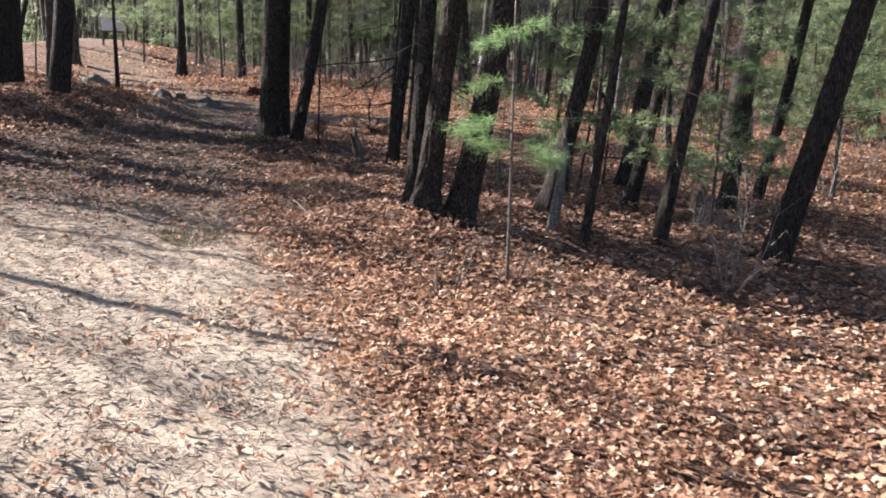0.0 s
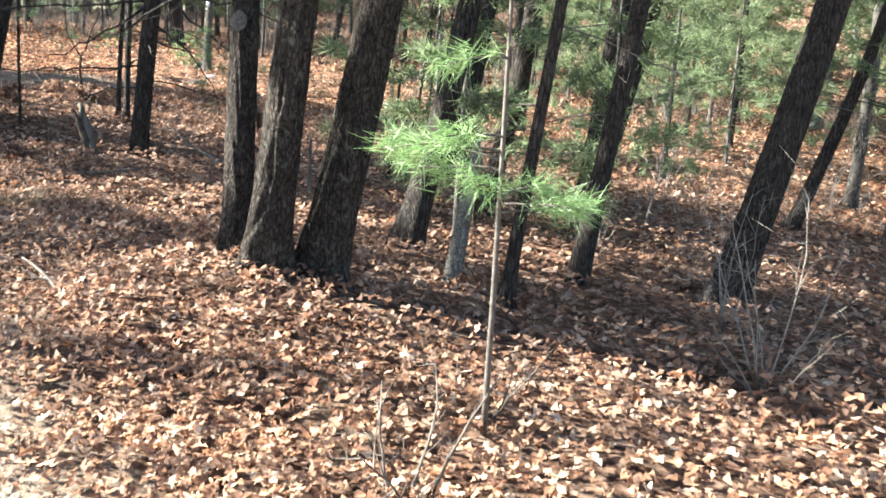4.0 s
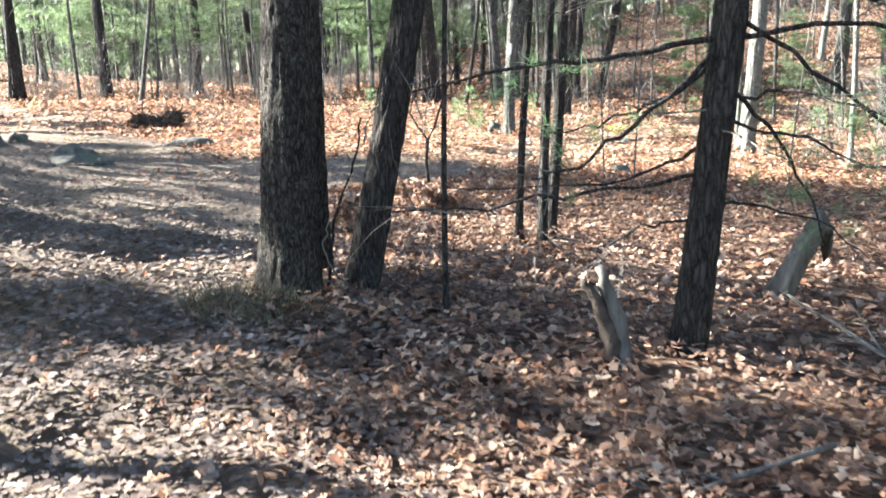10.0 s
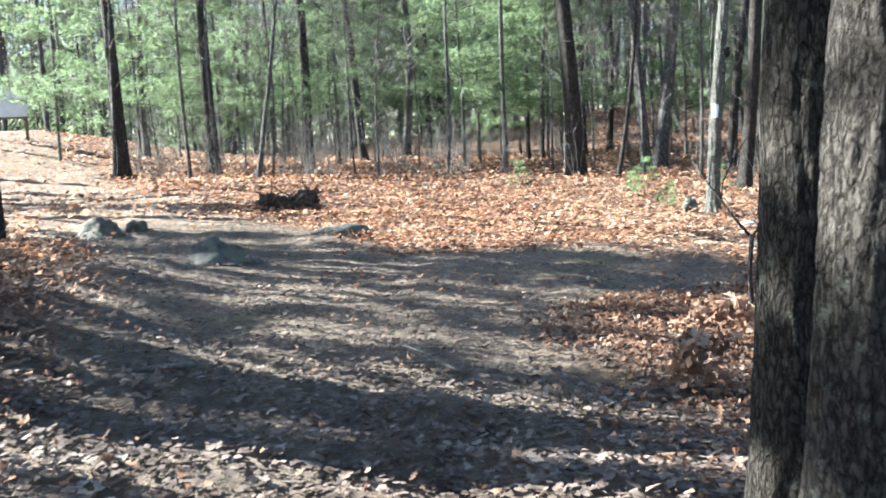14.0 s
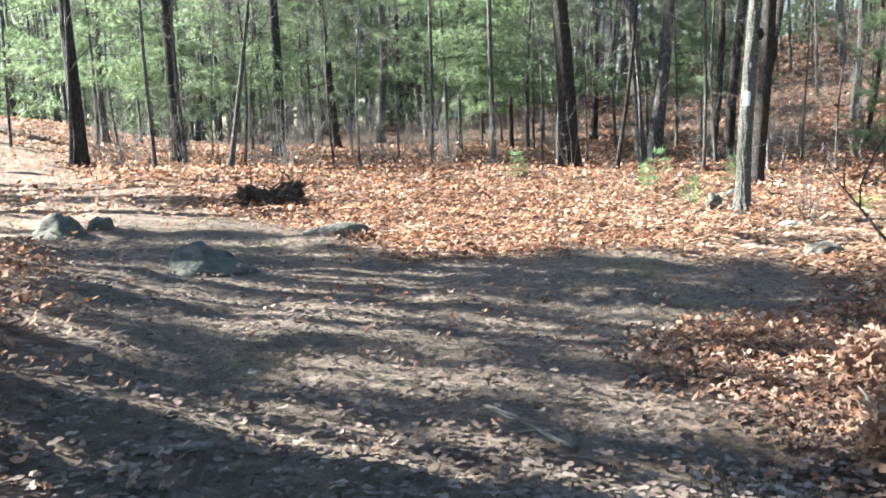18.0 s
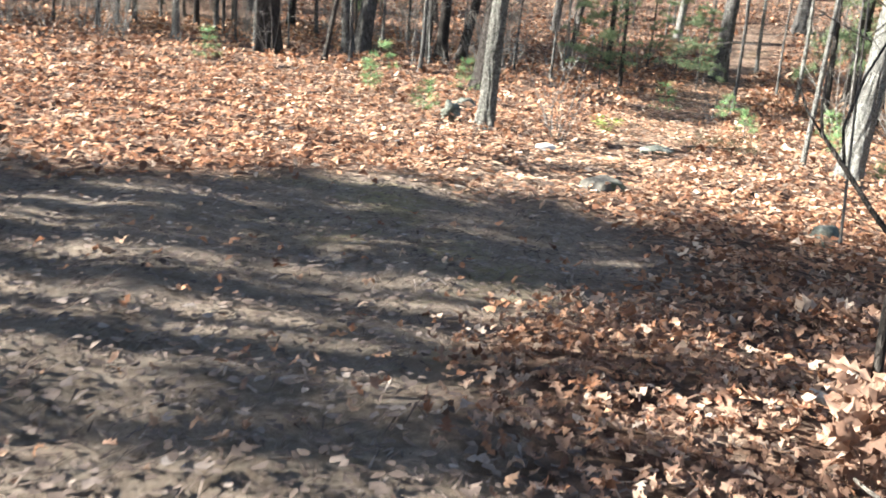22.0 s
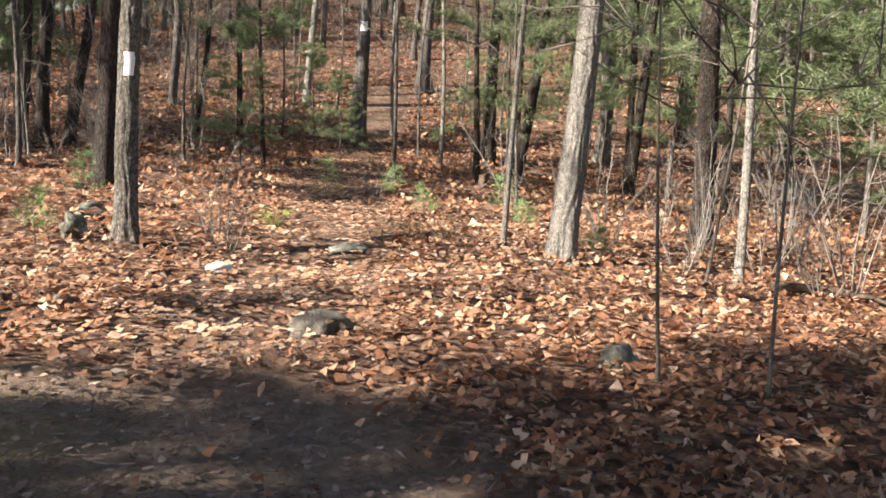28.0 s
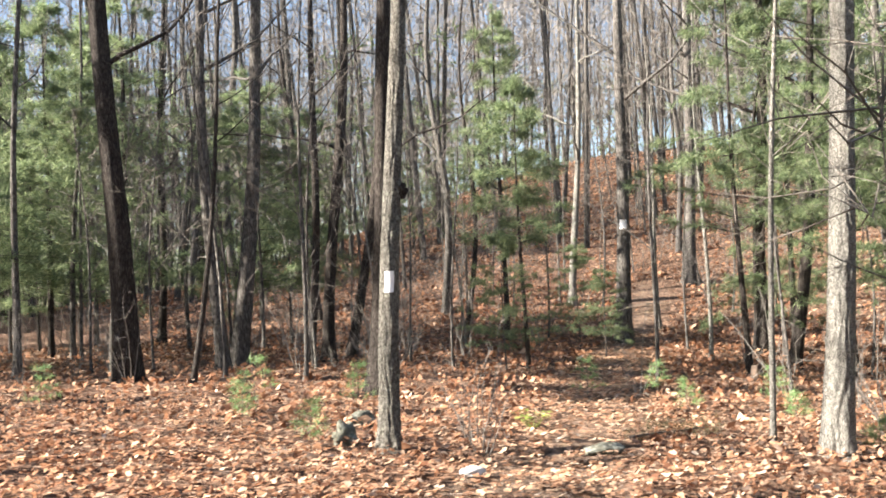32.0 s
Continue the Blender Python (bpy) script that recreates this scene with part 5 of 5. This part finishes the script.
# ---- the notice board far along the trail, and the blaze ----
def notice_board(x, y, turn):
    ob = thing("notice_board", x, y, "white notice board on two wooden posts", "sign", turn=turn)
    def box(name, cx, cy, cz, sx, sy, sz, material, label=""):
        bm = bmesh.new()
        bmesh.ops.create_cube(bm, size=1)
        bmesh.ops.scale(bm, vec=(sx, sy, sz), verts=bm.verts)
        bmesh.ops.translate(bm, vec=(cx, cy, cz), verts=bm.verts)
        bmesh.ops.bevel(bm, geom=bm.edges[:], offset=0.008, segments=1, affect="EDGES")
        me = bpy.data.meshes.new(name)
        bm.to_mesh(me)
        bm.free()
        me.materials.append(material)
        return part(name, me, ob, label)
    box("post", -0.4, 0, 0.7, 0.09, 0.09, 1.6, POST)
    box("post", 0.4, 0, 0.7, 0.09, 0.09, 1.6, POST)
    box("board", 0, -0.08, 1.03, 0.9, 0.04, 0.85, BOARD, "pale blue-white board")
    box("rail", 0, -0.09, 1.49, 0.98, 0.07, 0.06, POST)
    box("rail", 0, -0.09, 0.58, 0.98, 0.07, 0.06, POST)


notice_board(-15.75, 40.9, 20)


def trunk_ring(ob, z):
    trunk = [c for c in ob.children if c.name.startswith("trunk")][0]
    co = np.array([u.co for u in trunk.data.vertices])
    level = co[np.argmin(np.abs(co[:, 2] - z)), 2]
    if len(co) < 1000:
        co = co[:-2].reshape(-1, 12, 3)
        zs = co[:, :, 2].mean(1)
        c = np.array([np.interp(z, zs, co[:, :, n].mean(1)) for n in range(3)])
        return c, np.interp(z, zs, np.linalg.norm((co - co.mean(1, keepdims=True))[..., :2], axis=2).max(1))
    ring = co[np.abs(co[:, 2] - level) < 0.12]
    c = ring.mean(0)
    return c, np.linalg.norm((ring - c)[:, :2], axis=1).max()


def trunk_mark(name, ob, z0, z1, face, half, material, label, rounded=False):
    """A thin patch that follows the trunk's round."""
    v, q = [], []
    for i, z in enumerate(np.linspace(z0, z1, 9)):
        c, rad = trunk_ring(ob, z)
        k = math.sqrt(max(0.02, 1 - (i / 4 - 1) ** 2)) if rounded else 1
        for j, a in enumerate(np.linspace(face - half * k, face + half * k, 7)):
            v.append((c[0] + (rad + 0.003) * math.cos(a), c[1] + (rad + 0.003) * math.sin(a), z))
            if i and j:
                q.append(((i - 1) * 7 + j - 1, (i - 1) * 7 + j, i * 7 + j, i * 7 + j - 1))
    part(name, mesh_data(name, v, q, material=material, smooth=True), ob, label)


trunk_mark("trail_blaze", blazed, 1.38, 1.57, math.atan2(-7.75, -4.0), 0.42, PAINT, "white painted trail blaze")
trunk_mark("trail_blaze", marked, 2.75, 2.98, math.atan2(-17.9, -15.8), 0.5, PAINT, "white painted trail blaze")
trunk_mark("bark_scar", scarred, 1.335, 1.455, math.atan2(-2.5, -1.25), 0.5, SCAR, "round pale grey scar in the bark", True)


def burl(ob, z, angle, r, material=BARK_DARK):
    """A dark knot on the side of a trunk."""
    c, rad = trunk_ring(ob, z)
    bm = bmesh.new()
    bmesh.ops.create_icosphere(bm, subdivisions=3, radius=r)
    for v in bm.verts:
        k = 1 + 0.5 * noise.noise(v.co / r * 1.7) + 0.2 * noise.noise(v.co / r * 5)
        v.co = Vector((v.co.x * k + c[0] + rad * math.cos(angle), v.co.y * k + c[1] + rad * math.sin(angle), v.co.z * 1.2 * k + z))
    me = bpy.data.meshes.new("burl")
    bm.to_mesh(me)
    bm.free()
    me.polygons.foreach_set("use_smooth", np.ones(len(me.polygons), bool))
    me.materials.append(material)
    part("burl", me, ob, "dark knobbly burl")


burl(blazed, 2.3, radians(-25), 0.055)


def vine(ob, points, r, material, label):
    """A thin woody stem that winds up beside a trunk."""
    base = np.array(ob.matrix_world.translation)
    ends = np.array(points) - base
    k = np.linspace(0, len(ends) - 1, 16)
    line = np.stack([np.interp(k, np.arange(len(ends)), ends[:, n]) for n in range(3)], -1) + rng.normal(0, 0.008, (16, 3))
    part("vine", Shape().add(*tube(line, np.linspace(r, r * 0.5, 16), 6)).data("vine", material, True), ob, label)


vine(twin_b, ((-3.27, 15.4, 0.75), (-3.24, 15.36, 1.0), (-3.2, 15.36, 1.19), (-3.12, 15.33, 1.4), (-3.07, 15.33, 1.55), (-3.03, 15.35, 1.75)), 0.011, BARK_DARK, "dark climbing stem")
vine(twin_b, ((-3.12, 15.25, 0.78), (-3.17, 15.22, 0.86), (-3.24, 15.2, 0.95), (-3.27, 15.2, 1.05), (-3.25, 15.2, 1.16), (-3.22, 15.25, 1.25)), 0.007, DEAD_WOOD, "pale curled climbing stem")
vine(twin_b, ((-3.02, 15.38, 1.6), (-2.99, 15.38, 1.75), (-2.93, 15.36, 1.82), (-2.88, 15.36, 1.95), (-2.8, 15.36, 2.1)), 0.007, DEAD_WOOD, "pale curled climbing stem")


# ---- fallen leaves ----
LOBED = ((0.0, 0.02), (0.2, 0.24), (0.33, 0.1), (0.5, 0.36), (0.62, 0.12), (0.76, 0.3), (0.87, 0.11), (1.0, 0.04))
COARSE = ((0.0, 0.03), (0.24, 0.3), (0.42, 0.13), (0.7, 0.37), (1.0, 0.04))
SCRAP = ((0.0, 0.1), (0.45, 0.34), (1.0, 0.08))


def leaf_shapes(outline, kinds=12, roll=1.0):
    """Lobed oak leaves, curled along and rolled across, as corners and triangles."""
    made = []
    n = len(outline)
    for _ in range(kinds):
        curl, skew = roll * rng.normal(0, 0.8), rng.normal(0, 0.1)
        left, right = roll * rng.uniform(-0.5, 1.5), roll * rng.uniform(-0.4, 1.6)
        v = []
        for s, w in outline:
            y = (s - 0.5) * (1 - 0.18 * abs(curl)) + 0.015 * rng.normal()
            zmid, x = curl * (s - 0.5) ** 2, skew * math.sin(3 * s)
            row = []
            for side, bend in ((-1, left), (1, right)):
                bend, wide = bend + 0.35 * roll * rng.normal() + 1e-3, w * rng.uniform(0.78, 1.22)
                row.append((x + side * wide * math.sin(bend) / bend, y + 0.25 * wide + 0.02 * rng.normal(), zmid + wide * (1 - math.cos(bend)) / bend))
            v += [row[0], (x, y, zmid), row[1]]
        t = []
        for i in range(n - 1):
            a, b = 3 * i, 3 * i + 3
            t += [(a, a + 1, b), (a + 1, b + 1, b), (a + 1, a + 2, b + 1), (a + 2, b + 2, b + 1)]
        made.append((np.array(v), np.array(t)))
    return made


def diamonds():
    """Plain folded leaves for where they lie far off."""
    made = []
    for _ in range(8):
        w, up, c = rng.uniform(0.25, 0.4), rng.uniform(-0.15, 0.3), rng.uniform(-0.1, 0.15)
        made.append((np.array([(0, -0.5, c), (-w, 0.05, up), (0, 0, 0), (w, -0.05, up), (0, 0.5, c)]), np.array([(0, 2, 1), (0, 3, 2), (1, 2, 4), (2, 3, 4)])))
    return made


def strew(name, label, material, xs, ys, size, shapes, tilt=0.45, lift=0.03):
    """Leaves lying at the given places, each turned and tipped its own way, as one layer."""
    n = len(xs)
    z = ground_z(xs, ys)
    kind = rng.integers(len(shapes), size=n)
    vs, ts, base = [], [], 0
    for k, (v, t) in enumerate(shapes):
        m = np.where(kind == k)[0]
        a, b, c = rng.uniform(0, 2 * np.pi, len(m)), rng.normal(0, tilt, len(m)), rng.normal(0, tilt, len(m))
        s = size * rng.uniform(0.6, 1.35, len(m))
        ca, sa, cb, sb, cc, sc = np.cos(a), np.sin(a), np.cos(b), np.sin(b), np.cos(c), np.sin(c)
        R = np.empty((len(m), 3, 3))
        R[:, 0] = np.stack([ca * cb, ca * sb * sc - sa * cc, ca * sb * cc + sa * sc], -1)
        R[:, 1] = np.stack([sa * cb, sa * sb * sc + ca * cc, sa * sb * cc - ca * sc], -1)
        R[:, 2] = np.stack([-sb, cb * sc, cb * cc], -1)
        flip = np.where(rng.uniform(size=len(m)) < 0.45, -1.0, 1.0)
        w = v[None] * np.stack([np.ones(len(m)), np.ones(len(m)), flip], -1)[:, None]
        p = np.einsum("nij,nkj->nki", R, w) * s[:, None, None]
        p += np.stack([xs[m], ys[m], z[m] + lift * rng.uniform(0.3, 1.6, len(m))], -1)[:, None]
        vs.append(p.reshape(-1, 3))
        ts.append((t[None] + (np.arange(len(m)) * len(v))[:, None, None]).reshape(-1, 3) + base)
        base += len(m) * len(v)
    ob = new(name, mesh_data(name, np.concatenate(vs), (), np.concatenate(ts), material, True))
    return tagged(ob, label, "leaves", kind="stuff")


def leaf_places(count, x0, x1, y0, y1, chance):
    x, y = rng.uniform(x0, x1, count), rng.uniform(y0, y1, count)
    keep = rng.uniform(size=count) < chance(x, y)
    return x[keep], y[keep]


fine, coarse, loose, matted, scraps, plain = leaf_shapes(LOBED, 20, 1.2), leaf_shapes(COARSE, 16), leaf_shapes(SCRAP, 16), leaf_shapes(COARSE, 14, 0.35), leaf_shapes(SCRAP, 10, 0.4), diamonds()


def litter(places, label, size, shapes, tilt, lift):
    """Rust-brown leaves where nobody treads, paler ones along the middle of the walk, and a copy with sunlight put into
    its colour on the lit stretches.
    """
    x, y = places
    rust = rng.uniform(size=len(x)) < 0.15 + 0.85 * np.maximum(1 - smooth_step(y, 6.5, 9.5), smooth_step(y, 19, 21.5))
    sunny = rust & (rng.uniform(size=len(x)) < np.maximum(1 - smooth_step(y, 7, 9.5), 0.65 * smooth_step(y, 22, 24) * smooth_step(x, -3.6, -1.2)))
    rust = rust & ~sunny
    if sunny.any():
        strew("leaf_litter", "dry sun-brightened orange-tan " + label, LEAF_SUNLIT, x[sunny], y[sunny], size, shapes, 0.75 * tilt, lift)
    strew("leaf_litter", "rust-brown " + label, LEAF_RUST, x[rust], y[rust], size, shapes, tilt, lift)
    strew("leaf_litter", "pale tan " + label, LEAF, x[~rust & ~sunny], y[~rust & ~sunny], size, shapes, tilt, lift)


def faded(x, y):
    """Where walkers have greyed the leaves: along the leafy stretch of the trail."""
    return np.exp(-((y - 14.0) / 5.0) ** 4) * (1 - smooth_step(near_line(x, y, TRAIL), 1.4, 3.4))


def cover(x, y):
    """How thick the leaves lie: thin where it is trodden, in drifts elsewhere."""
    drift = 0.5 + 0.5 * np.sin(2.6 * x + 1.4 * np.sin(1.9 * y)) * np.sin(2.3 * y + 1.2 * np.sin(2.1 * x))
    return 0.015 + 0.16 * (1 - smooth_step(y, 6, 9)) * drift ** 2 + 0.85 * (1 - trodden(x, y)) ** 1.5 * (0.68 + 0.32 * drift)


near = leaf_places(460000, -9, 4, 1, 26, lambda x, y: cover(x, y) * np.clip(1.5 - near_line(x, y, WALK) / 1.9, 0, 1) * (1 - 0.75 * faded(x, y)))
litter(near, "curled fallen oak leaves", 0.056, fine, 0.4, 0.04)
mid = leaf_places(330000, -12, 11, 0, 33, lambda x, y: cover(x, y) * np.clip((near_line(x, y, WALK) - 1.0) / 1.6, 0, 1) * np.clip(1.6 - near_line(x, y, WALK) / 9, 0, 1) * (1 - 0.5 * faded(x, y)))
close = near_line(*mid, WALK) < 4.2
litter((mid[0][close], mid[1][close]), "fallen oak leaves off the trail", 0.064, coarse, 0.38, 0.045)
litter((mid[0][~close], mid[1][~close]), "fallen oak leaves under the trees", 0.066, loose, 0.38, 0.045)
far = leaf_places(80000, -16, 18, -3, 44, lambda x, y: cover(x, y) * np.clip((near_line(x, y, WALK) - 7) / 6, 0, 1))
strew("leaf_litter", "fallen oak leaves deep in the wood, rust brown and tan", LEAF_RUST, far[0], far[1], 0.11, plain, 0.6, 0.05)
hill = leaf_places(40000, 2, 45, 30, 75, lambda x, y: 1.0 * ((x + 3) * 0.64 + (y - 19) * 0.77 > 19) * cover(x, y))
strew("leaf_litter", "fallen leaves on the far slope, rust brown and tan", LEAF_RUST, hill[0], hill[1], 0.17, plain, 0.5, 0.06)
grey = leaf_places(95000, -9, 0, 8, 21, lambda x, y: faded(x, y) * (1 - 0.5 * worn(x, y)) * (1 - 0.6 * smooth_step(y, 17, 19)))
strew("leaf_litter", "trodden faded brown leaves matted on the trail", LEAF_FADED, grey[0], grey[1], 0.056, matted, 0.2, 0.01)
bits = leaf_places(60000, -9, 0.5, 1, 27, lambda x, y: (0.2 + 0.8 * smooth_step(y, 8, 11) * (1 - 0.3 * smooth_step(y, 16.5, 18.5))) * worn(x, y))
strew("leaf_litter", "small broken brown leaves on the bare trail", LEAF_FADED, bits[0], bits[1], 0.04, scraps, 0.12, 0.003)
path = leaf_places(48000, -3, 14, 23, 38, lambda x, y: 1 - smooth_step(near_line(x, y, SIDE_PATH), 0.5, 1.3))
# side path takes the sun-brightened leaf colour, so that it looks lit
strew("leaf_litter", "flattened broken leaves on the side path", LEAF_SUNLIT, path[0], path[1], 0.075, matted, 0.2, 0.012)


def leaf_heap(x, y, radius, height, count, label):
    """Curled dead leaves caught in a low dead shrub."""
    a, r = rng.uniform(0, 6.3, count), radius * rng.uniform(0, 1, count) ** 0.5
    ob = strew("leaf_heap", label, LEAF, x + r * np.cos(a), y + 0.6 * r * np.sin(a), 0.11, fine, 1.0, height)
    return ob


leaf_heap(-2.2, 19.25, 0.32, 0.17, 190, "curled brown leaves caught at a dead sapling's foot")
leaf_heap(-3.1, 17.95, 0.15, 0.2, 70, "curled brown leaves caught on a dead stem")
leaf_heap(-2.65, 19.0, 0.14, 0.2, 60, "curled brown leaves caught on dead twigs")
leaf_heap(-1.0, 20.5, 0.5, 0.07, 160, "drift of curled brown leaves")


def crumbs():
    """Pine needles, bits of bark and broken leaf on the bare trail."""
    x, y = leaf_places(230000, -9, 1, 1, 27, lambda x, y: worn(x, y) ** 0.7)
    n = len(x)
    a, ln, w = rng.uniform(0, 6.3, n), rng.uniform(0.008, 0.055, n), rng.uniform(0.001, 0.006, n)
    z = ground_z(x, y) - 0.03 * worn(x, y) + 0.012
    d = np.stack([np.cos(a) * ln, np.sin(a) * ln, rng.normal(0, 0.2, n) * ln], -1)
    s = np.stack([-np.sin(a) * w, np.cos(a) * w, rng.normal(0, 0.3, n) * w], -1)
    c = np.stack([x, y, z], -1)
    v = np.stack([c - d - s, c - d + s, c + d], 1).reshape(-1, 3)
    tagged(new("trail_crumbs", mesh_data("trail_crumbs", v, (), np.arange(3 * n).reshape(-1, 3), LEAF_FADED)), "bits of needles, bark and leaf on the trail", "litter", kind="stuff")


crumbs()


# ---- the woods in the distance ----
def far_woods():
    """Countless far trunks, and the haze of their bare twigs, all round."""
    wood = Shape()
    for _ in range(1050):
        a, d = rng.uniform(-0.62, 1.9), rng.uniform(48, 120) if rng.uniform() < 0.75 else rng.uniform(38, 50)
        if rng.uniform() < 0.12:
            a = rng.uniform(1.9, 4.6)
        x, y = -3 + d * math.sin(a), 16 + d * math.cos(a)
        if near_line(np.array(x), np.array(y), TRAIL) < 2.5:
            continue
        z, h, r = float(ground_z(x, y)), rng.uniform(12, 24), rng.uniform(0.04, 0.15)
        l = rng.normal(0, 0.06, 2)
        p = np.array([(x, y, z - 0.3), (x + l[0] * h * 0.4, y + l[1] * h * 0.4, z + h * 0.4), (x + l[0] * h, y + l[1] * h, z + h)])
        v, q, t = tube(p, [r, r * 0.75, r * 0.2], 5)
        wood.add(v, q)
    tagged(new("far_trunks", wood.data("far_trunks", BARK_GREY, True)), "bare grey trunks of the distant wood", "wood", kind="stuff")
    n = 290000
    a, d = rng.uniform(-0.5, 1.9, n), 38 + 75 * rng.uniform(0, 1, n) ** 1.2
    x, y = -3 + d * np.sin(a), 16 + d * np.cos(a)
    keep = near_line(x, y, TRAIL) > 2.5
    x, y, d, a = x[keep], y[keep], d[keep], a[keep]
    n = len(x)
    c = np.stack([x, y, ground_z(x, y) + np.where((a > 0.45) & (a < 1.05), 3.0, 1.5) + 20 * rng.uniform(0, 1, n) ** 0.95], -1)
    w = rng.normal(size=(n, 3)) * [0.6, 0.6, 0.9] + [0, 0, 0.7]
    w /= np.linalg.norm(w, axis=1, keepdims=True)
    s = np.cross(w, rng.normal(size=(n, 3)))
    s *= (rng.uniform(0.008, 0.03, n) * d / 60)[:, None] / np.linalg.norm(s, axis=1, keepdims=True)
    ln = rng.uniform(0.7, 2.6, n)[:, None]
    v = np.stack([c - s, c + s, c + w * ln], 1).reshape(-1, 3)
    tagged(new("far_twigs", mesh_data("far_twigs", v, (), np.arange(3 * n).reshape(-1, 3), HAZY_TWIG)), "haze of bare grey twigs in the distant wood", "wood", kind="stuff")
    n, boughs = 2600, Shape()
    a, d = rng.uniform(-0.66, 1.95, n), rng.uniform(40, 110, n)
    x, y = -3 + d * np.sin(a), 16 + d * np.cos(a)
    keep = (near_line(x, y, TRAIL) > 4) & ~((a > 0.5) & (a < 0.85) & (d < 75))
    x, y = x[keep], y[keep]
    c = np.stack([x, y, ground_z(x, y) + 0.3 + 8.5 * rng.uniform(0, 1, len(x)) ** 1.4], -1)
    c = np.repeat(c, 10, 0) + rng.normal(size=(len(c) * 10, 3)) * [0.8, 0.8, 0.28]
    boughs.add(*needles(c, rng.normal(size=(len(c), 3)) * 0.5 + [0, 0, 0.3], 6, 0.55, 0.09))
    tagged(new("far_boughs", boughs.data("far_boughs", NEEDLE)), "green pine boughs of the distant wood", "wood", kind="stuff")


far_woods()

# pines in the distance
distant = [pine_tree("pine_tree", x, y, h, 0.12, "distant white pine among bare trees", clear, 1.15, group="distant pines", tufts=9, count=7, gaps=0.2, length=0.55, width=0.085, whorl=0.75, bole=BARK_DARK)
           for x, y, h, clear in ((-9.0, 66.0, 11, 1.6), (6.0, 68.0, 13, 3.0), (-20.0, 60.0, 9, 1.2))]
for x, y in scatter(40, -48, 14, 64, 105, lambda x, y: off_trails(x, y, 3) and x + 3 > -0.75 * (y - 16), 3.6):
    place(distant[rng.integers(3)], x, y, rng.uniform(0.8, 1.3), rng.uniform(0, 360))
for x, y in scatter(26, 20, 80, 10, 60, lambda x, y: off_trails(x, y, 3) and near_line(x, y, WALK) > 28 and abs(math.degrees(math.atan2(x + 4, y - 19)) - 39) > 9, 4.0):
    place(distant[rng.integers(3)], x, y, rng.uniform(0.7, 1.1), rng.uniform(0, 360))
